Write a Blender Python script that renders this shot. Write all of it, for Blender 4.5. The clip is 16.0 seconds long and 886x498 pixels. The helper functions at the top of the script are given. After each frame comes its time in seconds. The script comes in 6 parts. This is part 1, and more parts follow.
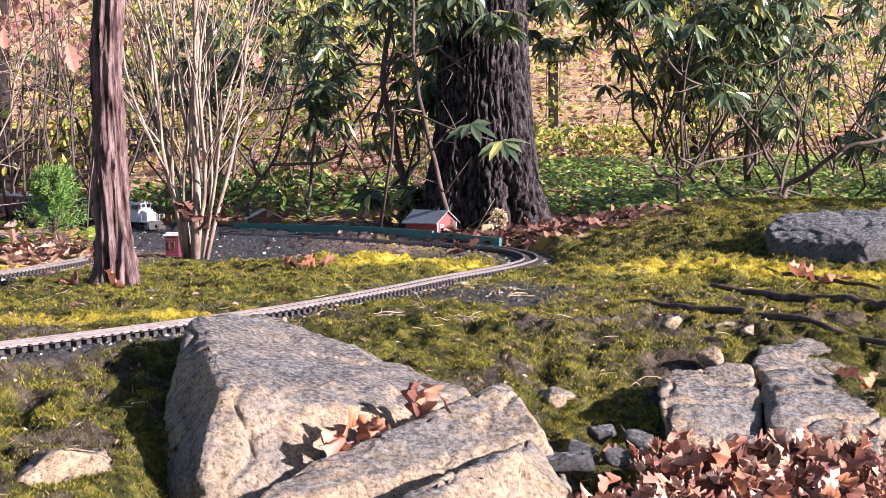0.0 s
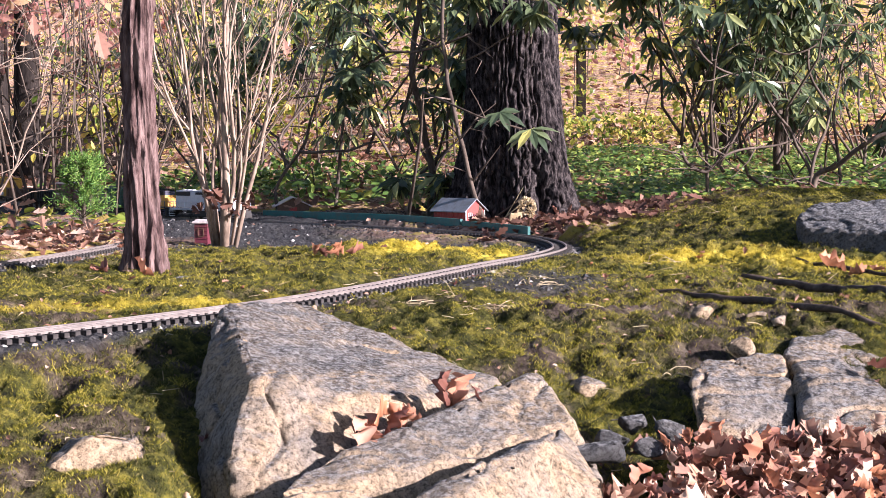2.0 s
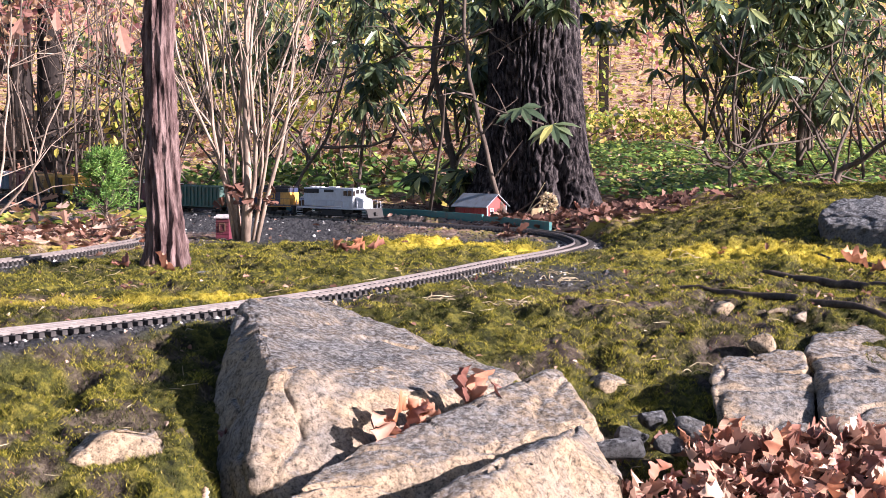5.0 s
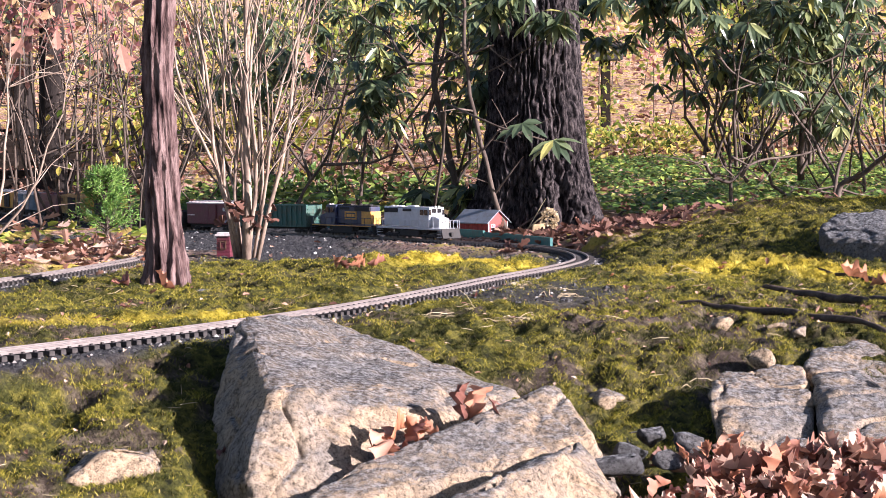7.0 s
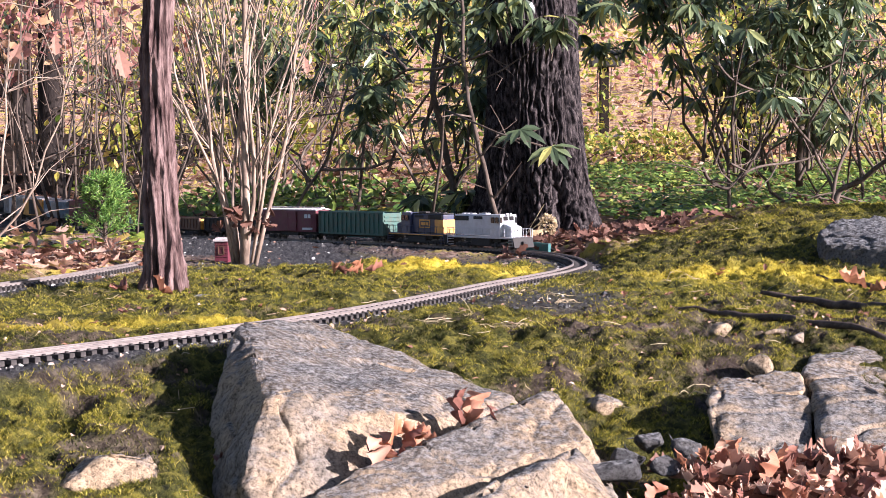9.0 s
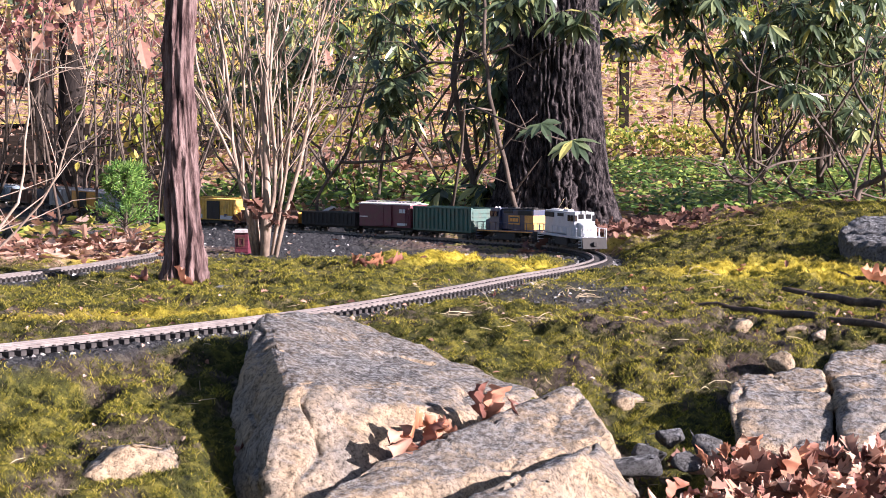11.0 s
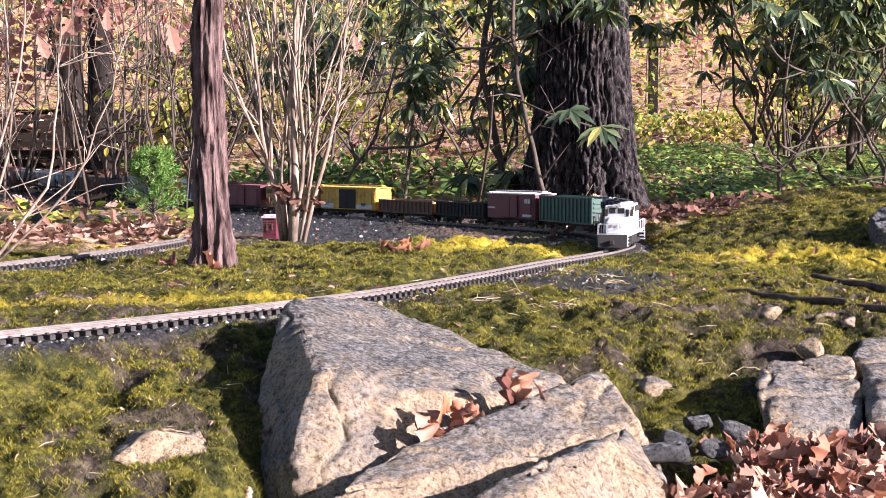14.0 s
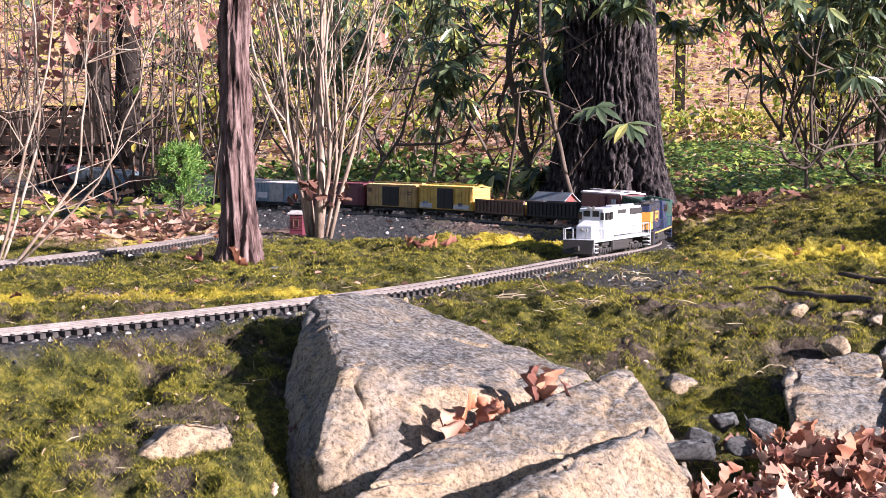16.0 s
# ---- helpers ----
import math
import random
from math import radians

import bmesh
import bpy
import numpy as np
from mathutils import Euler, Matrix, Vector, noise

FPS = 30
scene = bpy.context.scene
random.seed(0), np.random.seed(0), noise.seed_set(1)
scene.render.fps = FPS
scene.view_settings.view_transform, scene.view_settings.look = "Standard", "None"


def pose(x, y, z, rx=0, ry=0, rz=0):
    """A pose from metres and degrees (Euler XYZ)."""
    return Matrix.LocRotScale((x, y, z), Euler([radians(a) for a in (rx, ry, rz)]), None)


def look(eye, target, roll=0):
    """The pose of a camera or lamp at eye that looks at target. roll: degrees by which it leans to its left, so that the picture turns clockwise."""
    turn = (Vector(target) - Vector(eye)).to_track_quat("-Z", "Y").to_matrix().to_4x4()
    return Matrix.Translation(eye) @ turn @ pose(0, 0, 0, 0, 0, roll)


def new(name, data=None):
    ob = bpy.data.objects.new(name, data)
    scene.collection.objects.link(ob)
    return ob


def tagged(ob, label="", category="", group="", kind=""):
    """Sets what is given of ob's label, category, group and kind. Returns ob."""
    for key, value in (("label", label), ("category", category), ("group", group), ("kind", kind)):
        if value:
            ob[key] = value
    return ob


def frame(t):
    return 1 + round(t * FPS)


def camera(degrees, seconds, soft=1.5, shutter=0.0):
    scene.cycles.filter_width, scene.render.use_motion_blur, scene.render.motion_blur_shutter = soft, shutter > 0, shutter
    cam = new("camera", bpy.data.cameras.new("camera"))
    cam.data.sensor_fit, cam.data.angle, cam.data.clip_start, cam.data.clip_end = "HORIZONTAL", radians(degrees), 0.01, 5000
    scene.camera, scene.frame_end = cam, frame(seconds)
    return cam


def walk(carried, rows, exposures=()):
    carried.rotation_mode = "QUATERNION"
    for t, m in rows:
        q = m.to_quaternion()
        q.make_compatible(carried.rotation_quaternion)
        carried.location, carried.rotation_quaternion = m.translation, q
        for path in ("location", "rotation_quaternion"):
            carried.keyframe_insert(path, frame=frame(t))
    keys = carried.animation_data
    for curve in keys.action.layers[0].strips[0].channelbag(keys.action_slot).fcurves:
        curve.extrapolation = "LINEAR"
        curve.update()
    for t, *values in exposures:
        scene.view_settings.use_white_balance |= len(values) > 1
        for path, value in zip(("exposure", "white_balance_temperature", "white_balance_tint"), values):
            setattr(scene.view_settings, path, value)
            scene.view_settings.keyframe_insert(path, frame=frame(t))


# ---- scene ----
cam = camera(29.3, 16.0, soft=0.75)
PATH = [
    (0, (0.005, 0.086, 0.36), (0.121, 2.08, 0.253), -0.4),
    (0.5, (0.006, 0.089, 0.359), (0.114, 2.084, 0.251), -0.4),
    (1, (0.001, 0.091, 0.361), (0.103, 2.085, 0.249), -0.3),
    (1.5, (0.0, 0.093, 0.361), (0.094, 2.087, 0.245), -0.2),
    (2, (-0.004, 0.094, 0.361), (0.081, 2.089, 0.24), -0.2),
    (2.5, (-0.007, 0.097, 0.361), (0.07, 2.092, 0.237), -0.1),
    (3, (-0.005, 0.101, 0.36), (0.067, 2.096, 0.234), -0.1),
    (3.5, (-0.002, 0.1, 0.36), (0.065, 2.095, 0.234), -0.1),
    (4, (0.0, 0.099, 0.361), (0.063, 2.094, 0.234), 0.0),
    (6.5, (0.008, 0.096, 0.362), (0.059, 2.092, 0.243), -0.4),
    (7, (0.013, 0.097, 0.364), (0.067, 2.094, 0.256), -0.5),
    (7.5, (0.015, 0.097, 0.363), (0.076, 2.094, 0.265), -0.5),
    (8, (0.015, 0.096, 0.364), (0.077, 2.093, 0.269), -0.5),
    (8.5, (0.015, 0.095, 0.364), (0.075, 2.092, 0.268), -0.5),
    (9, (0.014, 0.099, 0.363), (0.07, 2.096, 0.262), -0.4),
    (11.5, (0.005, 0.102, 0.363), (0.037, 2.099, 0.254), 0.1),
    (12, (0.008, 0.103, 0.363), (0.037, 2.1, 0.253), 0.0),
    (12.5, (0.01, 0.103, 0.362), (0.033, 2.099, 0.248), 0.1),
    (13, (0.008, 0.106, 0.361), (0.025, 2.102, 0.242), 0.1),
    (13.5, (0.007, 0.104, 0.361), (0.017, 2.1, 0.238), 0.1),
    (14, (0.006, 0.105, 0.361), (0.008, 2.101, 0.236), 0.2),
    (14.5, (0.005, 0.105, 0.361), (0.001, 2.101, 0.235), 0.3),
    (15, (0.006, 0.104, 0.363), (-0.004, 2.099, 0.236), 0.4),
    (15.5, (0.008, 0.103, 0.362), (-0.01, 2.099, 0.235), 0.4),
    (16, (0.007, 0.103, 0.361), (-0.022, 2.098, 0.232), 0.3),
]
walk(cam, [(t, look(e, a, r)) for t, e, a, r in PATH], exposures=[(0, 1.80, 5950, 24), (16, 1.80, 5950, 24)])

# ---- world, sun, exposure ----
SUN_TO = Vector((0.84, -0.45, 0.36)).normalized()
world = bpy.data.worlds.new("sky")
scene.world = world
world.use_nodes = True
wn = world.node_tree.nodes
sky = wn.new("ShaderNodeTexSky")
sky.sky_type, sky.sun_disc = "NISHITA", False
sky.sun_elevation = math.asin(SUN_TO.z)
sky.sun_rotation = math.atan2(SUN_TO.x, SUN_TO.y)
world.node_tree.links.new(sky.outputs[0], wn["Background"].inputs[0])
wn["Background"].inputs[1].default_value = 0.05
sun_lamp = bpy.data.lights.new("sun", "SUN")
sun_lamp.energy, sun_lamp.angle, sun_lamp.color = 5.0, radians(0.5), (1.0, 0.915, 0.83)
sun = new("sun", sun_lamp)
sun.matrix_world = look((30 * SUN_TO.x, 30 * SUN_TO.y, 30 * SUN_TO.z), (0, 0, 0))

rng = np.random.default_rng(7)


# ---- mesh helpers ----
def obj(name, verts, faces, mat, parent=None, smooth=False, label=""):
    me = bpy.data.meshes.new(name)
    me.from_pydata([tuple(v) for v in verts], [], [tuple(f) for f in faces])
    if mat:
        me.materials.append(mat)
    if smooth:
        me.polygons.foreach_set("use_smooth", [True] * len(me.polygons))
    me.update()
    ob = new(name, me)
    if parent:
        ob.parent = parent
    if label:
        tagged(ob, label)
    return ob


def part(name, bm, mat, parent=None, label="", smooth=False):
    me = bpy.data.meshes.new(name)
    bm.to_mesh(me)
    bm.free()
    me.materials.append(mat)
    if smooth:
        me.polygons.foreach_set("use_smooth", [True] * len(me.polygons))
    ob = new(name, me)
    if parent:
        ob.parent = parent
    if label:
        tagged(ob, label)
    return ob


def thing(name, label, category, group="", kind="", m=None):
    ob = new(name)
    ob.empty_display_size = 0.05
    if m is not None:
        ob.matrix_basis = m
    return tagged(ob, label, category, group, kind)


def box(bm, x0, x1, y0, y1, z0, z1, bevel=0.0):
    r = bmesh.ops.create_cube(bm, size=1)
    bmesh.ops.scale(bm, vec=(x1 - x0, y1 - y0, z1 - z0), verts=r["verts"])
    bmesh.ops.translate(bm, vec=((x0 + x1) / 2, (y0 + y1) / 2, (z0 + z1) / 2), verts=r["verts"])
    if bevel:
        es = list({e for v in r["verts"] for e in v.link_edges})
        bmesh.ops.bevel(bm, geom=es, offset=bevel, segments=2, affect="EDGES", profile=0.5)
    return r["verts"]


def cyl(bm, p0, p1, r0, r1=None, sides=12):
    p0, p1 = Vector(p0), Vector(p1)
    d = p1 - p0
    q = d.to_track_quat("Z", "Y").to_matrix().to_4x4()
    bmesh.ops.create_cone(bm, cap_ends=True, segments=sides, radius1=r0, radius2=r0 if r1 is None else r1,
                          depth=d.length, matrix=Matrix.Translation((p0 + p1) / 2) @ q)


class Soup:
    """Gathers verts and faces."""

    def __init__(self):
        self.v, self.f = [], []

    def tube(self, pts, radii, sides=5, cap=True):
        base = len(self.v)
        pts = [Vector(p) for p in pts]
        up = Vector((0.3, 0.9, 0.2))
        for i, p in enumerate(pts):
            d = (pts[min(i + 1, len(pts) - 1)] - pts[max(i - 1, 0)]).normalized()
            a = d.cross(up)
            a = a.normalized() if a.length > 1e-4 else Vector((1, 0, 0))
            b = d.cross(a)
            for k in range(sides):
                w = 2 * math.pi * k / sides
                self.v.append(p + (math.cos(w) * a + math.sin(w) * b) * float(radii[i]))
        for i in range(len(pts) - 1):
            for k in range(sides):
                o, n = base + i * sides, (k + 1) % sides
                self.f.append((o + k, o + n, o + sides + n, o + sides + k))
        if cap:
            self.f.append(tuple(base + (len(pts) - 1) * sides + k for k in range(sides)))
            self.f.append(tuple(base + sides - 1 - k for k in range(sides)))

    def leaf(self, p, d, n, length, width, fold=0.25, droop=0.2):
        """A leaf folded along its rib, tip along d, face along n."""
        p, d, n = Vector(p), Vector(d).normalized(), Vector(n)
        s = d.cross(n)
        s = s.normalized() if s.length > 1e-4 else d.orthogonal().normalized()
        n = s.cross(d)
        b = len(self.v)
        for u, w, k in ((0.0, 0.0, 0.0), (0.35, 0.5, 0.02), (0.7, 0.42, 0.09), (1.0, 0.0, 0.22)):
            c = p + d * (u * length) - n * (droop * k * 4 * length * 0.5)
            if w:
                self.v += [c - s * (w * width) + n * (fold * w * width), c, c + s * (w * width) + n * (fold * w * width)]
            else:
                self.v.append(c)
        self.f += [(b, b + 2, b + 1), (b, b + 3, b + 2), (b + 1, b + 2, b + 5, b + 4), (b + 2, b + 3, b + 6, b + 5),
                   (b + 4, b + 5, b + 7), (b + 5, b + 6, b + 7)]

    def lobed(self, p, d, n, size, curl=0.3):
        """A dry lobed leaf, curled up at its sides."""
        p, d, n = Vector(p), Vector(d).normalized(), Vector(n)
        s = d.cross(n)
        s = s.normalized() if s.length > 1e-4 else d.orthogonal().normalized()
        n = s.cross(d)
        b = len(self.v)
        us = (0, 0.10, 0.20, 0.27, 0.33, 0.41, 0.50, 0.58, 0.64, 0.72, 0.80, 0.88, 1.0)
        ws = (0.015, 0.09, 0.23, 0.26, 0.16, 0.18, 0.32, 0.33, 0.20, 0.19, 0.23, 0.14, 0.0)
        for u, w in zip(us, ws):
            c = p + d * (u * size) + n * (curl * 0.5 * size * (u - 0.4) ** 2)
            lift = n * (curl * size * w * 1.3)
            adv = d * (0.06 * size if w > 0.2 else 0)
            self.v += [c - s * (w * size) + lift + adv, c, c + s * (w * size) + lift + adv]
        for i in range(len(us) - 1):
            o = b + 3 * i
            self.f += [(o, o + 1, o + 4, o + 3), (o + 1, o + 2, o + 5, o + 4)]

    def make(self, name, mat, parent=None, smooth=False, label=""):
        return obj(name, self.v, self.f, mat, parent, smooth, label)


def fast_tris(name, pts, mat):
    """Loose triangles from an array of corners."""
    n = len(pts) // 3
    me = bpy.data.meshes.new(name)
    me.vertices.add(3 * n)
    me.vertices.foreach_set("co", np.ascontiguousarray(pts, np.float32).ravel())
    me.loops.add(3 * n)
    me.loops.foreach_set("vertex_index", np.arange(3 * n, dtype=np.int32))
    me.polygons.add(n)
    me.polygons.foreach_set("loop_start", np.arange(0, 3 * n, 3, dtype=np.int32))
    me.materials.append(mat)
    me.update(calc_edges=True)
    me.validate()
    return new(name, me)


def rdir(flat=1.0):
    v = Vector((random.gauss(0, 1), random.gauss(0, 1), random.gauss(0, 1) * flat))
    return v.normalized()


# ---- materials ----
def mat_new(name, rough=0.8, metal=0.0, spec=0.3):
    m = bpy.data.materials.new(name)
    m.use_nodes = True
    b = m.node_tree.nodes["Principled BSDF"]
    b.inputs["Roughness"].default_value = rough
    b.inputs["Metallic"].default_value = metal
    b.inputs["Specular IOR Level"].default_value = spec
    return m, m.node_tree, b


def ramp(nt, fac, stops):
    r = nt.nodes.new("ShaderNodeValToRGB")
    els = r.color_ramp.elements
    while len(els) < len(stops):
        els.new(0.5)
    for e, (p, c) in zip(els, stops):
        e.position, e.color = p, (*c, 1)
    nt.links.new(fac, r.inputs[0])
    return r.outputs[0]


def tex(nt, scale, detail=6, rough=0.6, vec=None, kind="ShaderNodeTexNoise", stretch=None):
    if vec is None:
        vec = nt.nodes.new("ShaderNodeTexCoord").outputs["Object"]
    if stretch:
        mp = nt.nodes.new("ShaderNodeMapping")
        mp.inputs["Scale"].default_value = stretch
        nt.links.new(vec, mp.inputs[0])
        vec = mp.outputs[0]
    n = nt.nodes.new(kind)
    n.inputs["Scale"].default_value = scale
    if kind == "ShaderNodeTexNoise":
        n.inputs["Detail"].default_value, n.inputs["Roughness"].default_value = detail, rough
    nt.links.new(vec, n.inputs["Vector"])
    return n.outputs["Fac"] if kind == "ShaderNodeTexNoise" else n.outputs["Distance"]


def mix(nt, fac, a, b, mode="MIX"):
    n = nt.nodes.new("ShaderNodeMix")
    n.data_type, n.blend_type = "RGBA", mode
    for sock, val in ((n.inputs[0], fac), (n.inputs[6], a), (n.inputs[7], b)):
        if isinstance(val, (int, float)):
            sock.default_value = val
        elif isinstance(val, tuple):
            sock.default_value = (*val, 1)
        else:
            nt.links.new(val, sock)
    return n.outputs[2]


def bump(nt, b, height, strength=0.5, dist=0.01):
    n = nt.nodes.new("ShaderNodeBump")
    n.inputs["Strength"].default_value, n.inputs["Distance"].default_value = strength, dist
    nt.links.new(height, n.inputs["Height"])
    nt.links.new(n.outputs[0], b.inputs["Normal"])


def grained(name, stops, scale=20, fine=150, rough=0.8, metal=0.0, depth=0.004, spec=0.3, stretch=None, strength=0.6):
    m, nt, b = mat_new(name, rough, metal, spec)
    a = tex(nt, scale, 6, 0.65, stretch=stretch)
    f = tex(nt, fine, 3, 0.6, stretch=stretch)
    c = ramp(nt, a, stops)
    c = mix(nt, 0.35, c, ramp(nt, f, [(0.3, (0.25, 0.25, 0.25)), (0.7, (1, 1, 1))]), "MULTIPLY")
    nt.links.new(c, b.inputs["Base Color"])
    h = mix(nt, 0.4, a, f)
    bump(nt, b, h, strength, depth)
    return m


def leafy(name, stops, rough=0.5, spec=0.4, trans=0.25):
    """Leaves: one tone a leaf, light passing through."""
    m, nt, b = mat_new(name, rough, 0, spec)
    g = nt.nodes.new("ShaderNodeNewGeometry")
    c = ramp(nt, g.outputs["Random Per Island"], stops)
    v = tex(nt, 60, 3)
    c = mix(nt, 0.35, c, ramp(nt, v, [(0.35, (0.45, 0.45, 0.45)), (0.65, (1, 1, 1))]), "MULTIPLY")
    nt.links.new(c, b.inputs["Base Color"])
    if trans:
        t = nt.nodes.new("ShaderNodeBsdfTranslucent")
        nt.links.new(c, t.inputs[0])
        s = nt.nodes.new("ShaderNodeMixShader")
        s.inputs[0].default_value = trans
        nt.links.new(b.outputs[0], s.inputs[1])
        nt.links.new(t.outputs[0], s.inputs[2])
        nt.links.new(s.outputs[0], nt.nodes["Material Output"].inputs[0])
    return m


def painted(name, color, rough=0.45, dirt=0.5, metal=0.0, rust=(0.16, 0.10, 0.06)):
    m, nt, b = mat_new(name, rough, metal, 0.4)
    a = tex(nt, 22, 8, 0.7)
    f = tex(nt, 160, 3, 0.6, stretch=(1, 1, 0.25))
    dark = tuple(0.45 * k + 0.35 * r for k, r in zip(color, rust))
    c = ramp(nt, a, [(0.30, dark), (0.52, color), (0.8, tuple(min(1, 1.12 * k) for k in color))])
    c = mix(nt, dirt * 0.5, c, ramp(nt, f, [(0.35, (0.3, 0.26, 0.22)), (0.6, (1, 1, 1))]), "MULTIPLY")
    nt.links.new(c, b.inputs["Base Color"])
    bump(nt, b, f, 0.15, 0.001)
    return m


def rock_mat(name, tan, grey, dark):
    """Weathered granite: pale faces with fine pits, grey lichen on what faces the sky."""
    m, nt, b = mat_new(name, 0.85, 0, 0.25)
    big = tex(nt, 6, 5, 0.6)
    mid = tex(nt, 34, 8, 0.75)
    pits = tex(nt, 120, 6, 0.8)
    fine = tex(nt, 330, 3, 0.7)
    c = ramp(nt, big, [(0.38, grey), (0.54, tan), (0.75, tuple(min(1, 1.15 * k) for k in tan))])
    c = mix(nt, 0.55, c, ramp(nt, mid, [(0.36, dark), (0.45, (0.60, 0.59, 0.58)), (0.58, (1, 1, 1))]), "MULTIPLY")
    c = mix(nt, 0.8, c, ramp(nt, pits, [(0.39, dark), (0.45, (0.55, 0.54, 0.53)), (0.54, (1, 1, 1))]), "MULTIPLY")
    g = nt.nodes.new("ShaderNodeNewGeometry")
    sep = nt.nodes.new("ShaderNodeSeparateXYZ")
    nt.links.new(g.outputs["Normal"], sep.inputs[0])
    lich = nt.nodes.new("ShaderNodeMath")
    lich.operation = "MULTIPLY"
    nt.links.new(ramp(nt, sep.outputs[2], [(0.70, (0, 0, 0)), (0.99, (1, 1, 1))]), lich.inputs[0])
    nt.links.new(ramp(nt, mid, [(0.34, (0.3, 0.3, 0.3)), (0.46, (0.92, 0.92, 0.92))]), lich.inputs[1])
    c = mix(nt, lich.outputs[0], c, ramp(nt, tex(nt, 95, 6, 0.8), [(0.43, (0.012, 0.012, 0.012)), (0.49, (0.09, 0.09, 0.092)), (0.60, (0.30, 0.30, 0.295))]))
    c = mix(nt, 0.4, c, ramp(nt, fine, [(0.34, (0.25, 0.25, 0.25)), (0.5, (1, 1, 1))]), "MULTIPLY")
    nt.links.new(c, b.inputs["Base Color"])
    bump(nt, b, mix(nt, 0.55, mid, pits), 1.0, 0.012)
    return m


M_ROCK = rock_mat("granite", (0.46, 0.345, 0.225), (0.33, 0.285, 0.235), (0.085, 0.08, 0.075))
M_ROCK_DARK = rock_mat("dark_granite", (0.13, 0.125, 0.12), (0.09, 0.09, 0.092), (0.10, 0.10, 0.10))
M_BARK_OAK = grained("oak_bark", [(0.40, (0.006, 0.005, 0.006)), (0.49, (0.034, 0.028, 0.029)), (0.62, (0.105, 0.088, 0.086))], 48, 190, 0.95, 0, 0.02, 0.1, (1, 1, 0.42), 1.0)
M_BARK_CEDAR = grained("cedar_bark", [(0.34, (0.02, 0.012, 0.012)), (0.46, (0.10, 0.062, 0.058)), (0.64, (0.23, 0.16, 0.148))], 46, 210, 0.9, 0, 0.012, 0.1, (1, 1, 0.22), 0.9)
M_BARK_DARK = grained("dark_bark", [(0.3, (0.010, 0.008, 0.008)), (0.7, (0.04, 0.032, 0.028))], 12, 90, 0.95, 0, 0.02, 0.1, (1, 1, 0.25))
M_STEM_PALE = grained("pale_stem", [(0.3, (0.11, 0.075, 0.058)), (0.52, (0.30, 0.225, 0.17)), (0.75, (0.46, 0.37, 0.30))], 26, 140, 0.75, 0, 0.003, 0.25, (1, 1, 0.4))
M_STEM_BROWN = grained("brown_stem", [(0.3, (0.045, 0.032, 0.025)), (0.6, (0.13, 0.10, 0.08)), (0.8, (0.26, 0.21, 0.165))], 20, 140, 0.85, 0, 0.003, 0.2, (1, 1, 0.4))
M_ROOT = grained("root_bark", [(0.3, (0.03, 0.022, 0.018)), (0.6, (0.10, 0.075, 0.06)), (0.8, (0.19, 0.15, 0.12))], 26, 150, 0.9, 0, 0.006, 0.15)
M_RHODO = leafy("rhododendron_leaf", [(0.0, (0.04, 0.065, 0.035)), (0.4, (0.095, 0.135, 0.07)), (0.75, (0.20, 0.25, 0.12)), (0.9, (0.36, 0.38, 0.14)), (1.0, (0.55, 0.50, 0.15))], 0.28, 0.7, 0.42)
M_BUSH_YELLOW = leafy("autumn_bush_leaf", [(0.0, (0.08, 0.14, 0.02)), (0.4, (0.28, 0.33, 0.05)), (0.7, (0.56, 0.50, 0.09)), (1.0, (0.66, 0.45, 0.16))], 0.6, 0.3, 0.45)
M_IVY = leafy("ground_cover_leaf", [(0.0, (0.045, 0.10, 0.02)), (0.5, (0.13, 0.22, 0.045)), (0.85, (0.28, 0.36, 0.07)), (1.0, (0.46, 0.48, 0.12))], 0.45, 0.4, 0.3)
M_DRY = leafy("dry_oak_leaf", [(0.0, (0.10, 0.045, 0.032)), (0.4, (0.28, 0.14, 0.095)), (0.75, (0.46, 0.28, 0.20)), (1.0, (0.66, 0.49, 0.38))], 0.65, 0.3, 0.25)
M_DRY_DULL = leafy("fallen_leaf_brown", [(0.0, (0.05, 0.025, 0.02)), (0.5, (0.14, 0.07, 0.05)), (0.85, (0.20, 0.09, 0.065)), (1.0, (0.32, 0.19, 0.13))], 0.7, 0.25, 0.2)
M_PINK = leafy("hanging_autumn_leaf", [(0.0, (0.30, 0.12, 0.12)), (0.5, (0.48, 0.24, 0.20)), (1.0, (0.60, 0.42, 0.20))], 0.6, 0.3, 0.5)
M_SPRUCE = leafy("conifer_needle", [(0.0, (0.05, 0.13, 0.025)), (0.5, (0.13, 0.26, 0.05)), (1.0, (0.27, 0.40, 0.09))], 0.5, 0.3, 0.25)
M_MOSS = leafy("moss_blade", [(0.0, (0.05, 0.055, 0.012)), (0.4, (0.17, 0.165, 0.022)), (0.75, (0.36, 0.31, 0.035)), (1.0, (0.60, 0.49, 0.13))], 0.8, 0.1, 0.3)
# golden copy of the moss, with sunlight painted into its colour
M_MOSS_SUNLIT = leafy("sunlit_moss_blade", [(0.0, (0.22, 0.17, 0.02)), (0.5, (0.55, 0.43, 0.035)), (1.0, (0.78, 0.62, 0.12))], 0.8, 0.1, 0.35)
# dark copy of the moss, for painted shade in hollows and random dark patches
M_MOSS_DARK_SHADE = leafy("dark_shade_moss_blade", [(0.0, (0.014, 0.020, 0.007)), (0.5, (0.045, 0.052, 0.012)), (0.85, (0.10, 0.10, 0.02)), (1.0, (0.30, 0.24, 0.11))], 0.85, 0.1, 0.25)
